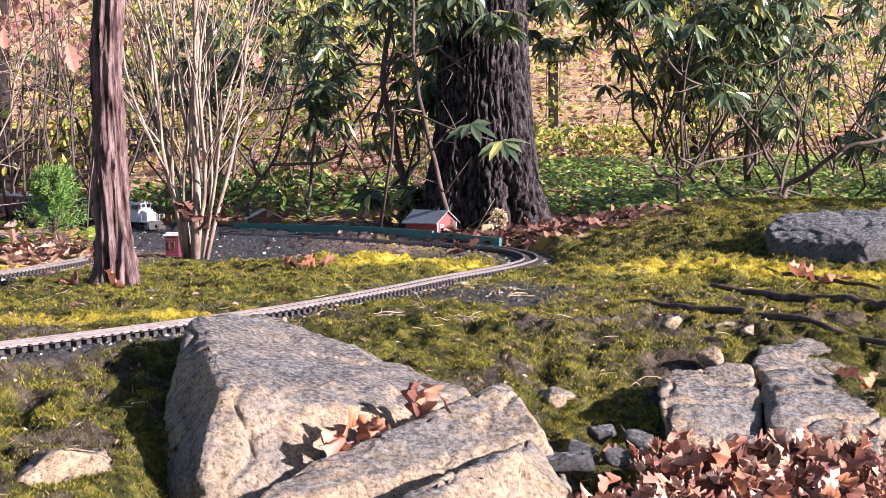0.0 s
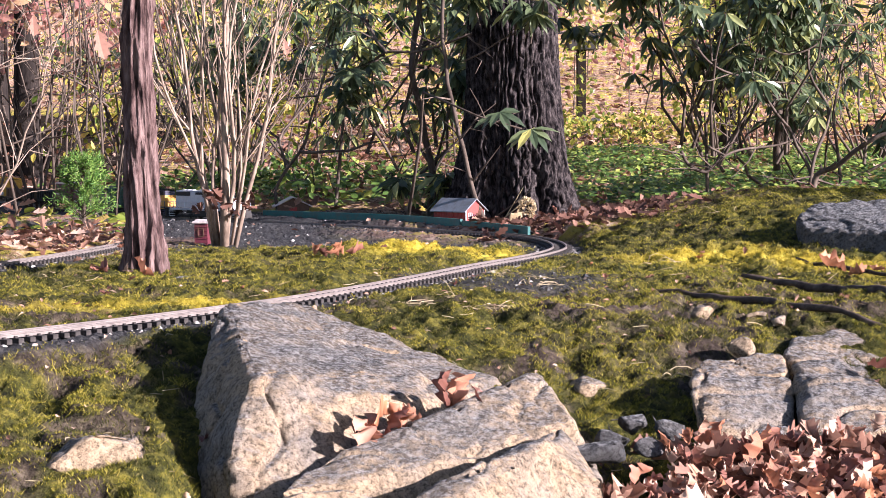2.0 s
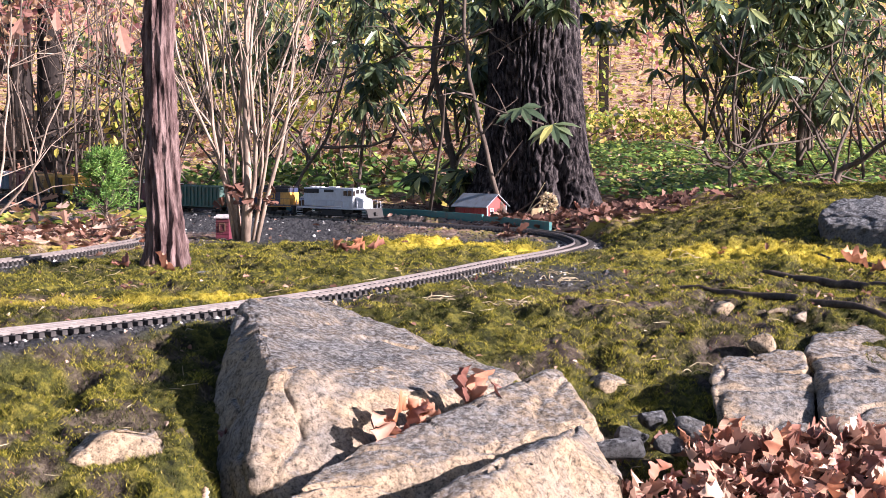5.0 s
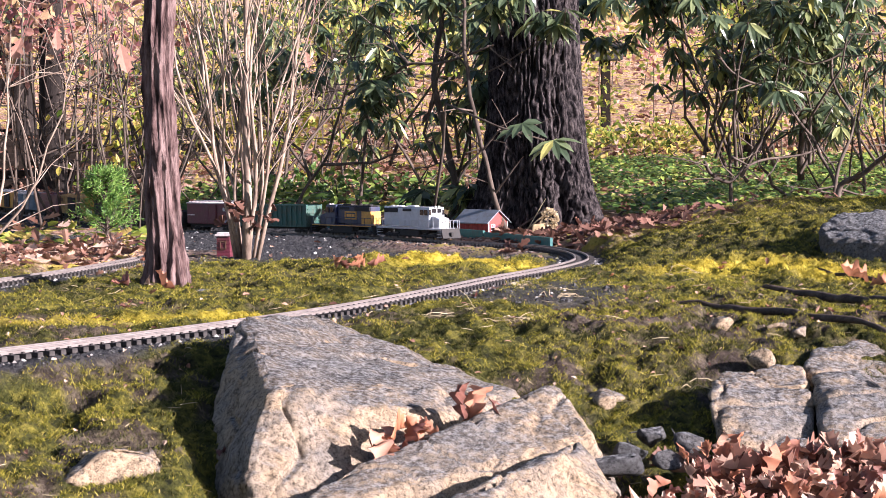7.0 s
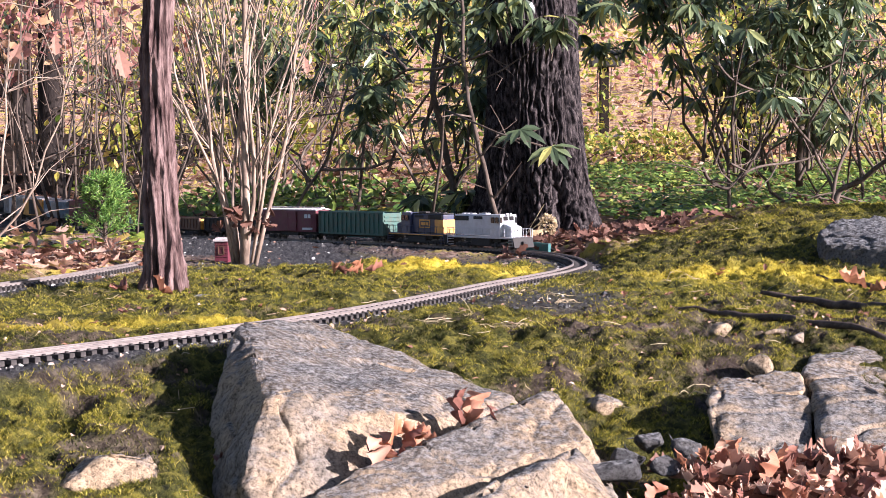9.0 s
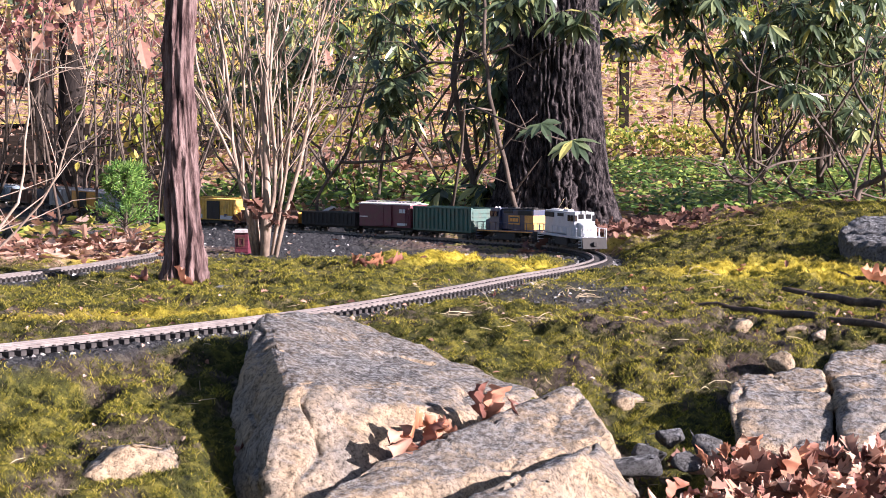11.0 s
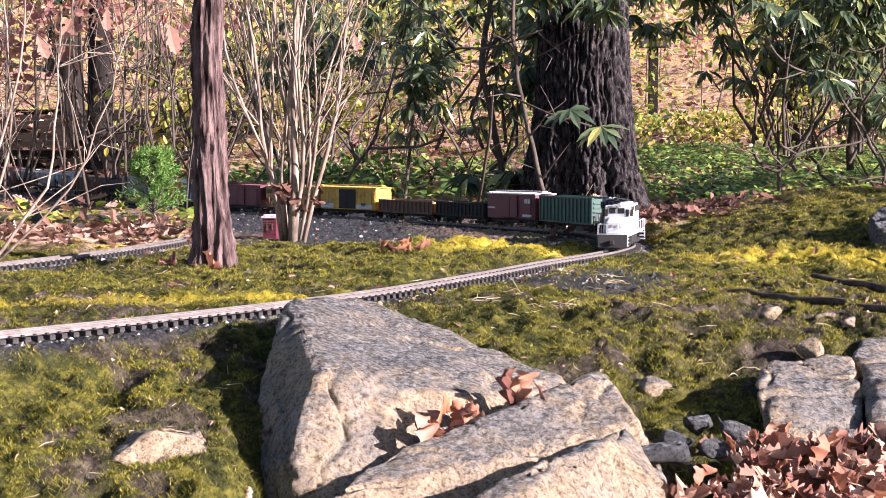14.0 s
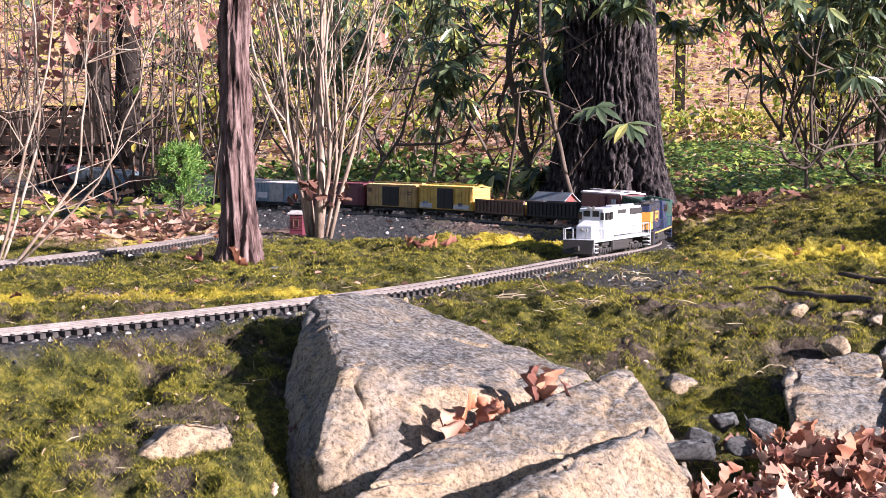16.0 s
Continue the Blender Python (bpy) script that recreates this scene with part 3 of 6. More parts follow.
lump("stone", "small tan stone beside the grey rocks", 0.762, 3.56, 0.034, 0.034, 0.030, M_ROCK, 0.3, 0, "loose stones", -0.070)
lump("stone", "dark angular pebble below the moss", 0.422, 3.06, 0.033, 0.033, 0.028, M_ROCK_DARK, 0.4, 20, "loose stones", -0.165)
lump("stone", "dark angular pebble below the moss", 0.473, 3.16, 0.030, 0.034, 0.024, M_ROCK_DARK, 0.4, 70, "loose stones", -0.150)
lump("stone", "dark angular pebble below the moss", 0.535, 3.11, 0.034, 0.030, 0.030, M_ROCK_DARK, 0.4, 40, "loose stones", -0.160)
lump("stone", "dark angular pebble below the moss", 0.478, 3.01, 0.030, 0.030, 0.022, M_ROCK_DARK, 0.4, 0, "loose stones", -0.170)
lump("stone", "flat grey stone wedged beside the tan slab", 0.385, 2.99, 0.055, 0.07, 0.035, M_ROCK_DARK, 0.4, 30, "loose stones", -0.180)
lump("stone", "tan stone almost buried in moss", 0.430, 3.45, 0.045, 0.05, 0.024, M_ROCK, 0.62, 0, "loose stones")
lump("stone", "small pale stone in the moss", 0.90, 3.80, 0.022, 0.02, 0.014, M_ROCK, 0.4, 0, "loose stones")
lump("stone", "small pale stone in the moss", 0.86, 3.86, 0.03, 0.02, 0.012, M_ROCK, 0.4, 0, "loose stones")
lump("stone", "grey stone beside the track in leaves", -1.72, 7.65, 0.12, 0.10, 0.07, M_ROCK_DARK, 0.35, 20, "loose stones")
lump("stone", "grey stone beside the track in leaves", -1.46, 7.5, 0.06, 0.06, 0.04, M_ROCK_DARK, 0.35, 50, "loose stones")
lump("stone", "pale stone under the little conifer", -1.18, 7.55, 0.05, 0.045, 0.04, M_ROCK, 0.3, 50, "loose stones")
lump("stone", "flat grey chip lying on moss", -0.545, 4.95, 0.035, 0.03, 0.012, M_ROCK_DARK, 0.3, 10, "loose stones")


# ---- track ----
def build_track(name, label, pts, ss, s0, s1, single):
    t = thing(name, label, "railway track", kind="structure")

    def at(s):
        p, q = on_line(s - 0.004, pts, ss), on_line(s + 0.004, pts, ss)
        d = (q - p).normalized()
        return (p + q) / 2, d, Vector((d.y, -d.x, 0)).normalized()
    for side in (-1, 1):
        r = Soup()
        prof = [(-0.0035, -0.0085), (0.0035, -0.0085), (0.0012, -0.006), (0.0012, -0.003), (0.0024, -0.002), (0.0024, 0), (-0.0024, 0), (-0.0024, -0.002), (-0.0012, -0.003), (-0.0012, -0.006)]
        n = int((s1 - s0) / 0.05)
        for i in range(n + 1):
            p, d, e = at(s0 + (s1 - s0) * i / n)
            for a, b in prof:
                r.v.append(p + e * (side * 0.0238 + a) + Vector((0, 0, b)))
        k = len(prof)
        for i in range(n):
            for j in range(k):
                r.f.append((i * k + j, i * k + (j + 1) % k, (i + 1) * k + (j + 1) % k, (i + 1) * k + j))
        r.make("rail", M_RAIL, t, label="weathered brass rail")
    bm = bmesh.new()
    box(bm, -0.046, 0.046, -0.0068, 0.0068, -0.019, -0.0085, 0.001)
    for sx in (-0.0238, 0.0238):
        for o in (-0.0055, 0.0055):
            box(bm, sx + o - 0.002, sx + o + 0.002, -0.003, 0.003, -0.009, -0.0055)
    me = bpy.data.meshes.new("tie")
    bm.to_mesh(me)
    bm.free()
    me.materials.append(M_TIE)
    rest = Soup()
    tv = [v.co.copy() for v in me.vertices]
    tf = [tuple(f.vertices) for f in me.polygons]
    n = int((s1 - s0) / 0.0285)
    for i in range(n):
        p, d, e = at(s0 + 0.0285 * (i + 0.5))
        m = Matrix(((e.x, d.x, 0, p.x), (e.y, d.y, 0, p.y), (e.z, d.z, 1, p.z), (0, 0, 0, 1)))
        if i < single:
            o = new("tie", me)
            o.parent = t
            o.matrix_local = m
        else:
            b = len(rest.v)
            rest.v += [m @ v for v in tv]
            rest.f += [tuple(b + q for q in f) for f in tf]
    if rest.v:
        tagged(rest.make("ties", M_TIE, t), kind="stuff")
    return t


# ---- trees ----
def bark_trunk(name, pts, radii, mat, parent, ridges=14, depth=0.12, flare=0.0, rows=90, sides=72, grain=3.0, reach=1.1, ribs=0):
    """A trunk with furrowed bark along a bent line."""
    c, s = spline(pts, 12)
    rr = np.interp(np.linspace(0, 1, len(c)), np.linspace(0, 1, len(radii)), radii)
    sp = Soup()
    seed = 13.7 * abs(pts[0][0]) + 1
    for i in range(rows):
        u = i / (rows - 1) * (len(c) - 1)
        k = min(int(u), len(c) - 2)
        p = Vector(c[k] + (u - k) * (c[k + 1] - c[k]))
        r = rr[k] + (u - k) * (rr[k + 1] - rr[k])
        h = p.z - pts[0][2]
        for j in range(sides):
            a = 2 * math.pi * j / sides
            q = Vector((math.cos(a) * ridges * 0.35, math.sin(a) * ridges * 0.35, h * grain + seed))
            f = 1 - depth * (abs(noise.noise(q)) ** 0.6) * 1.6 + depth * 0.5 * noise.noise(q * 0.35) + depth * 0.25 * noise.noise(q * 3.1)
            if ribs:
                ca, sa = math.cos(a), math.sin(a)
                w1 = 3.2 * noise.noise(Vector((ca * 3.1, sa * 3.1, h * 6))) + 1.6 * noise.noise(Vector((ca * 8, sa * 8, h * 15)))
                w2 = 3.2 * noise.noise(Vector((ca * 3.1 + 9, sa * 3.1, h * 6 + 4))) + 1.6 * noise.noise(Vector((ca * 8 + 5, sa * 8, h * 15)))
                groove = max((1 - abs(math.sin(0.5 * ribs * a + w1))) ** 2, 0.9 * (1 - abs(math.sin(0.5 * (ribs - 9) * a + w2))) ** 2.5)
                cleft = math.exp(-((a - 5.05 - 0.12 * noise.noise(Vector((0, 3, h * 5)))) / 0.13) ** 2) * max(0.0, 1 - h / 0.9)
                plate = max(0.0, noise.noise(Vector((math.cos(a) * 12, math.sin(a) * 12, h * 26)))) ** 2
                f = 1 - 0.115 * groove - 0.05 * plate - 0.30 * cleft + 0.03 * noise.noise(q * 0.35) + 0.012 * noise.noise(q * 2.3)
            fl = 1 + flare * math.exp(-h / (radii[0] * reach)) * (1 + 0.45 * math.sin(3 * a + seed) + 0.2 * math.sin(7 * a))
            sp.v.append(p + Vector((math.cos(a), math.sin(a), 0)) * float(r * f * fl))
    for i in range(rows - 1):
        for j in range(sides):
            n = (j + 1) % sides
            sp.f.append((i * sides + j, i * sides + n, (i + 1) * sides + n, (i + 1) * sides + j))
    return sp.make(name, mat, parent, smooth=True)


def cedar():
    t = thing("cedar_tree", "slender cedar trunk with shredding reddish bark beside the track", "tree")
    x, y = -0.678, 5.27
    z = gz(x, y) - 0.03
    bark_trunk("trunk", [(x, y, z), (x - 0.012, y, 0.2), (x - 0.022, y, 0.45), (x - 0.030, y, 0.65), (x - 0.015, y, 0.95), (x + 0.02, y + 0.05, 2.0), (x, y, 4.5)], [0.063, 0.056, 0.054, 0.053, 0.050, 0.04, 0.03], M_BARK_CEDAR, t, 7, 0.34, 0.55, 260, 96, 3.2, 1.7)


def oak():
    t = thing("oak_tree", "massive dark furrowed oak trunk with flared base in leaves", "tree")
    x, y = 0.735, 8.62
    bark_trunk("trunk", [(x, y, -0.06), (x - 0.01, y, 0.4), (x - 0.02, y, 1.1), (x, y, 2.5), (x + 0.1, y, 6)], [0.262, 0.235, 0.222, 0.21, 0.16], M_BARK_OAK, t, 34, 0.17, 0.54, 420, 320, 9.0, 1.1, 48)


def dark_tree(x, y, r, h, name="tree", lean=0.0):
    t = thing(name, "dark straight trunk of a woodland tree beyond the railway", "tree", "woodland trees")
    z = gz(x, y) - 0.05
    bark_trunk("trunk", [(x, y, z), (x + lean * 0.3, y, z + h * 0.3), (x + lean, y, z + h)], [r * 1.15, r, r * 0.8], M_BARK_DARK, t, 8, 0.10, 0.25, 40, 28)
    return t


def shrub(name, label, x, y, stems, height, spread, r, mat, twigs=3, seed=1, z0=None, bend=0.15, base=0.06, cat="shrub", fan=1.0, up=0.8):
    """Upright stems from one stool, each forking, with side twigs."""
    random.seed(seed)
    t = thing(name, label, cat)
    z = gz(x, y) if z0 is None else z0
    for k in range(stems):
        st = Soup()
        a = 2 * math.pi * (k + random.uniform(-0.4, 0.4)) / stems
        out = spread * random.uniform(0.15, 1.0)
        h = height * random.uniform(0.7, 1.1)
        q = Vector((x + base * math.cos(a) * random.uniform(0.2, 1), y + base * math.sin(a) * random.uniform(0.2, 1), z - 0.02))
        tip = Vector((x + out * math.cos(a), y + 0.7 * out * math.sin(a), z + h))
        rr = r * random.uniform(0.5, 1.1)
        n, pts, rad = 9, [], []
        ph = random.uniform(0, 6)
        for i in range(n + 1):
            u = i / n
            p = q.lerp(tip, u)
            p.x, p.y = q.x + (tip.x - q.x) * u ** fan, q.y + (tip.y - q.y) * u ** fan
            p += Vector((math.cos(a), math.sin(a), 0)) * (spread * bend * math.sin(math.pi * u)) * random.uniform(0.85, 1.1)
            p += Vector((math.sin(7 * u + ph), math.cos(6 * u + ph), 0)) * 0.020 * height * min(1, 3 * u)
            pts.append(p)
            rad.append(rr * (1 - 0.62 * u))
        st.tube(pts, rad, 6)
        for _ in range(twigs):
            i = random.randint(2, n - 1)
            d = (rdir(0.4) * (0.8 / up) + Vector((math.cos(a) * 0.6, math.sin(a) * 0.6, up))).normalized()
            l = height * random.uniform(0.12, 0.42)
            p = pts[i]
            w = [p, p + d * l * 0.4 + rdir() * 0.02, p + d * l * 0.75 + rdir() * 0.03, p + d * l + Vector((0, 0, 0.1 * l)) + rdir() * 0.03]
            st.tube(w, [rr * 0.42, rr * 0.32, rr * 0.22, rr * 0.1], 4, False)
            for m in (1, 2):
                if random.random() < 0.7:
                    d2 = (d + rdir() * 0.9).normalized()
                    st.tube([w[m], w[m] + d2 * l * 0.45 + Vector((0, 0, 0.05 * l))], [rr * 0.24, rr * 0.08], 3, False)
        st.make("stem", mat, t, smooth=True)
    return t


def rhododendron(x, y, w, d, z0, z1, whorls, seed, leaf=0.125, label="dense rhododendron with long glossy dark green leaves", trunks=5):
    random.seed(seed)
    t = thing("rhododendron", label, "shrub", "rhododendrons")
    st, lv = Soup(), Soup()
    g = gz(x, y)
    heads = []
    clumps = [(random.uniform(-1, 1), random.uniform(-1, 1), random.uniform(0, 1)) for _ in range(max(5, whorls // 6))]
    for k in range(whorls):
        c = random.choice(clumps)
        heads.append(Vector((x + w * (c[0] + random.gauss(0, 0.11)), y + d * (c[1] + random.gauss(0, 0.2)), z0 + (z1 - z0) * min(1.1, max(-0.05, c[2] + random.gauss(0, 0.09))))))
    feet = [Vector((x + w * 0.35 * random.uniform(-1, 1), y + d * 0.4 * random.uniform(-1, 1), 0)) for _ in range(trunks)]
    for f in feet:
        f.z = gz(f.x, f.y) - 0.03
    for h in heads:
        out = Vector((h.x - x, h.y - y, 0.5)).normalized()
        if random.random() < 0.045:
            f = min(feet, key=lambda q: (q - h).length + random.uniform(0, 0.5))
            m1 = f.lerp(h, 0.45) + rdir() * 0.10
            st.tube([f.lerp(h, 0.0 if random.random() < 0.2 else 0.3), m1, f.lerp(h, 0.8) + rdir() * 0.04, h], [0.011, 0.008, 0.006, 0.004], 5, False)
        else:
            st.tube([h - out * 0.09 - Vector((0, 0, 0.03)) + rdir() * 0.03, h], [0.004, 0.003], 4, False)
        ax = (Vector((0, 0, 1)) + out * 0.4 + rdir() * 0.45).normalized()
        s1 = ax.orthogonal().normalized()
        s2 = ax.cross(s1)
        n = random.randint(7, 11)
        for i in range(n):
            a = 2 * math.pi * (i + random.uniform(-0.3, 0.3)) / n
            dd = (s1 * math.cos(a) + s2 * math.sin(a) + ax * random.uniform(-0.9, 0.25) + Vector((0, 0, -0.35))).normalized()
            lv.leaf(h + dd * 0.01, dd, ax + rdir() * 0.5, leaf * random.uniform(0.6, 1.15), leaf * 0.27, 0.3, random.uniform(0.1, 0.6))
    tagged(st.make("branchwork", M_STEM_BROWN, t, smooth=True), kind="stuff")
    lv.make("crown", M_RHODO, t)
    return t


def leaf_bush(x, y, w, d, z0, z1, n, mat, seed, leaf=0.05, label="", stems=7, name="bush", cat="bush"):
    random.seed(seed)
    t = thing(name, label, cat)
    st, lv = Soup(), Soup()
    g = gz(x, y)
    clumps = [(random.uniform(-1, 1), random.uniform(-1, 1), random.uniform(0, 1)) for _ in range(max(6, n // 60))]
    for _ in range(stems):
        f = Vector((x + w * random.uniform(-0.8, 0.8), y + d * random.uniform(-0.8, 0.8), 0))
        f.z = gz(f.x, f.y) - 0.05
        tip = f + Vector((random.uniform(-0.3, 0.3) * w, random.uniform(-0.3, 0.3), (z1 - g) * random.uniform(0.6, 1.05)))
        mid = f.lerp(tip, 0.5) + rdir() * 0.12
        st.tube([f, mid, tip], [0.009, 0.006, 0.003], 5, False)
        for _ in range(3):
            a = f.lerp(tip, random.uniform(0.3, 0.9))
            st.tube([a, a + (rdir() + Vector((0, 0, 0.4))) * 0.35], [0.006, 0.002], 4, False)
    for _ in range(n):
        c = random.choice(clumps)
        p = Vector((x + w * (c[0] + random.gauss(0, 0.13)), y + d * (c[1] + random.gauss(0, 0.2)), z0 + (z1 - z0) * (c[2] + random.gauss(0, 0.1))))
        lv.leaf(p, rdir(), rdir() + Vector((0, 0, 0.8)), leaf * random.uniform(0.6, 1.2), leaf * 0.55, 0.2, 0.4)
    tagged(st.make("branchwork", M_STEM_BROWN, t, smooth=True), kind="stuff")
    lv.make("foliage", mat, t)
    return t


cedar()
oak()
dark_tree(-2.985, 15.0, 0.11, 6, lean=0.05)
dark_tree(-5.2, 24.0, 0.16, 8)
dark_tree(5.2, 26.0, 0.17, 8)
dark_tree(1.2, 33.0, 0.2, 9)
dark_tree(3.05, 14.5, 0.10, 6, lean=-0.2)
dark_tree(-1.1, 28.0, 0.18, 9)
dark_tree(6.8, 36.0, 0.2, 9, lean=0.3)
dark_tree(-7.6, 34.0, 0.22, 9)

LILAC = shrub("lilac_shrub", "bare multi-stemmed shrub with pale upright stems beside the gravel", -0.555, 6.42, 14, 1.5, 0.52, 0.0088, M_STEM_PALE, 5, 5, base=0.045, bend=0.03, fan=1.2, up=1.5)
spear = Soup()
spear.tube([(-0.545, 6.37, -0.03), (-0.535, 6.37, 0.25), (-0.54, 6.37, 0.5), (-0.53, 6.38, 0.75), (-0.535, 6.38, 1.1), (-0.52, 6.4, 1.8)], [0.018, 0.0145, 0.013, 0.0125, 0.011, 0.007], 9)
spear.make("stem", M_STEM_PALE, LILAC, smooth=True, label="thick upright pale stem")
random.seed(45)
for _ in range(26):
    caught = Soup()
    caught.lobed((-0.55 + random.gauss(0, 0.055), 6.38 + random.gauss(0, 0.04), 0.17 + random.gauss(0, 0.03)), rdir(0.6), rdir(), 0.05 * random.uniform(0.7, 1.2), 0.8)
    caught.make("dead_leaf", M_DRY_DULL, LILAC, label="russet dead leaf caught among the stems")
shrub("bare_shrub", "bare shrub with pale forking twigs beside the track", -1.40, 5.05, 11, 1.05, 0.55, 0.0068, M_STEM_PALE, 6, 8, base=0.07, bend=0.22)
for k, (sx, sy, n, h, sp) in enumerate([(-2.0, 10.4, 7, 1.9, 0.6), (-1.5, 11.0, 7, 2.1, 0.7), (-0.9, 10.5, 8, 2.0, 0.9), (-2.9, 11.8, 7, 2.2, 0.7), (-1.0, 12.4, 8, 2.4, 1.0), (-4.0, 13.8, 7, 2.4, 0.8), (3.6, 12.2, 9, 2.2, 1.0), (2.9, 14.6, 8, 2.6, 1.0), (4.6, 14.4, 8, 2.6, 1.1), (0.9, 13.8, 6, 2.6, 0.9), (0.2, 16.4, 8, 2.9, 1.1)]):
    shrub("bare_shrub", "bare woodland shrub with many thin grey-brown stems", sx, sy, n, h, sp, 0.012, M_STEM_BROWN, 5, 20 + k, bend=0.2)
for k, (sx, sy, n, h, sp) in enumerate([(2.45, 9.4, 3, 0.6, 0.8), (2.9, 10.8, 3, 0.9, 0.9)]):
    shrub("bare_shrub", "bare twiggy shrub with crooked branches over green ground cover", sx, sy, n, h, sp, 0.011, M_STEM_BROWN, 7, 40 + k, bend=0.5)

random.seed(44)
WOODY = shrub("bare_shrub", "thin bare shrub with a few hanging red and yellow leaves", -1.15, 7.75, 5, 1.3, 0.5, 0.006, M_STEM_BROWN, 5, 71)
for lx, ly, lz, ls, ax in ((-1.158, 7.38, 0.86, 0.13, 0.2), (-1.08, 7.45, 0.80, 0.09, 0.8), (-1.62, 7.6, 0.90, 0.10, -0.5), (-1.75, 7.5, 0.82, 0.11, 0.4), (-0.36, 7.22, 0.81, 0.07, 0.1), (-1.45, 7.5, 0.93, 0.09, 0.0)):
    hl = Soup()
    hl.lobed((lx, ly, lz), (ax, 0.1, -1), (0.5, -0.8, 0.2), ls, 0.3)
    hl.tube([(lx, ly, lz), (lx + 0.02, ly + 0.1, lz + 0.12), (lx + 0.05, ly + 0.25, lz + 0.3)], [0.001, 0.002, 0.003], 4)
    hl.make("autumn_leaf", M_PINK, WOODY, label="hanging reddish autumn leaf")

rhododendron(-0.30, 9.6, 0.75, 0.45, 0.45, 1.45, 120, 3, 0.11)
rhododendron(0.20, 9.0, 0.42, 0.35, 0.50, 1.30, 85, 4, 0.12)
rhododendron(1.95, 9.0, 0.62, 0.40, 0.55, 1.35, 230, 6, 0.115)
rhododendron(2.75, 9.6, 0.60, 0.5, 0.45, 1.5, 110, 8, 0.105)
rhododendron(0.95, 9.5, 0.60, 0.35, 0.95, 1.55, 75, 9, 0.13)
rhododendron(0.70, 8.15, 0.32, 0.10, 0.86, 1.15, 16, 10, 0.13)
rhododendron(3.1, 10.8, 0.7, 0.6, 0.6, 1.8, 100, 12, 0.11)
rhododendron(-0.9, 11.0, 0.8, 0.5, 0.8, 1.9, 70, 13, 0.12)
rhododendron(0.30, 8.75, 0.20, 0.16, 0.10, 0.24, 16, 14, 0.15, "low rhododendron sprig with drooping leaves beside the red barn", 2)


def crooked_branches(label, rows):
    """Bare crooked stems of the rhododendrons, leaning and crossing."""
    t = thing("bare_branch", label, "branch")
    for pts, r in rows:
        if pts[0][2] < 0.35 and r > 0.009:
            pts = [(pts[0][0], pts[0][1], gz(pts[0][0], pts[0][1]) - 0.03)] + pts
        c, _ = spline(pts, 6)
        sp, twigs = Soup(), []
        n = len(c)
        sp.tube([Vector(p) + 0.025 * Vector((noise.noise(Vector(p) * 5), noise.noise(Vector(p) * 6 + Vector((4, 0, 0))), noise.noise(Vector(p) * 5 + Vector((0, 7, 0))))) for p in c],
                [r * (1 - 0.45 * k / n) for k in range(n)], 7)
        for k in range(2, n - 1, 3):
            d = (rdir(0.7) + Vector((0, 0, 0.25))).normalized()
            q = Vector(c[k])
            l = random.uniform(0.10, 0.32)
            twigs.append(([q, q + d * l * 0.5 + rdir() * 0.02, q + d * l + rdir() * 0.03], [0.4 * r + 0.001, 0.25 * r + 0.001, 0.0012]))
        br = sp.make("branch", M_STEM_BROWN, t, smooth=True)
        for w, rad in twigs:
            tw = Soup()
            tw.tube(w, rad, 4)
            tw.make("twig", M_STEM_BROWN, br)


random.seed(91)
crooked_branches("crooked brown rhododendron stems crossing beside the oak", [
    ([(0.55, 8.35, -0.0), (0.48, 8.35, 0.24), (0.38, 8.4, 0.66), (0.35, 8.5, 1.08), (0.34, 8.5, 1.25)], 0.014),
    ([(0.3, 8.9, 0.06), (0.29, 8.9, 0.34), (0.21, 8.9, 0.73), (0.25, 9.0, 1.03), (0.29, 9.0, 1.3)], 0.022),
    ([(-0.38, 9.1, 0.34), (-0.15, 9.0, 0.35), (0.05, 8.9, 0.38)], 0.009),
    ([(-0.22, 8.8, 0.7), (-0.04, 8.7, 0.77), (0.09, 8.6, 0.82), (0.29, 8.5, 0.85), (0.5, 8.4, 0.92)], 0.009),
    ([(0.15, 8.7, 0.22), (0.0, 8.7, 0.48), (-0.12, 8.8, 0.66), (-0.25, 8.9, 0.92)], 0.008),
    ([(0.09, 8.6, 0.82), (0.02, 8.7, 0.91), (-0.03, 8.8, 1.02)], 0.01),
    ([(0.44, 8.35, 0.41), (0.52, 8.3, 0.51), (0.6, 8.2, 0.46)], 0.005),
    ([(-0.5, 9.3, 0.14), (-0.36, 9.3, 0.4), (-0.31, 9.2, 0.55), (-0.21, 9.2, 0.83)], 0.01),
    ([(0.47, 8.3, 0.77), (0.59, 8.25, 0.84), (0.78, 8.2, 0.97)], 0.005),
    ([(0.32, 8.5, 0.24), (0.4, 8.45, 0.36), (0.53, 8.4, 0.52)], 0.007),
])
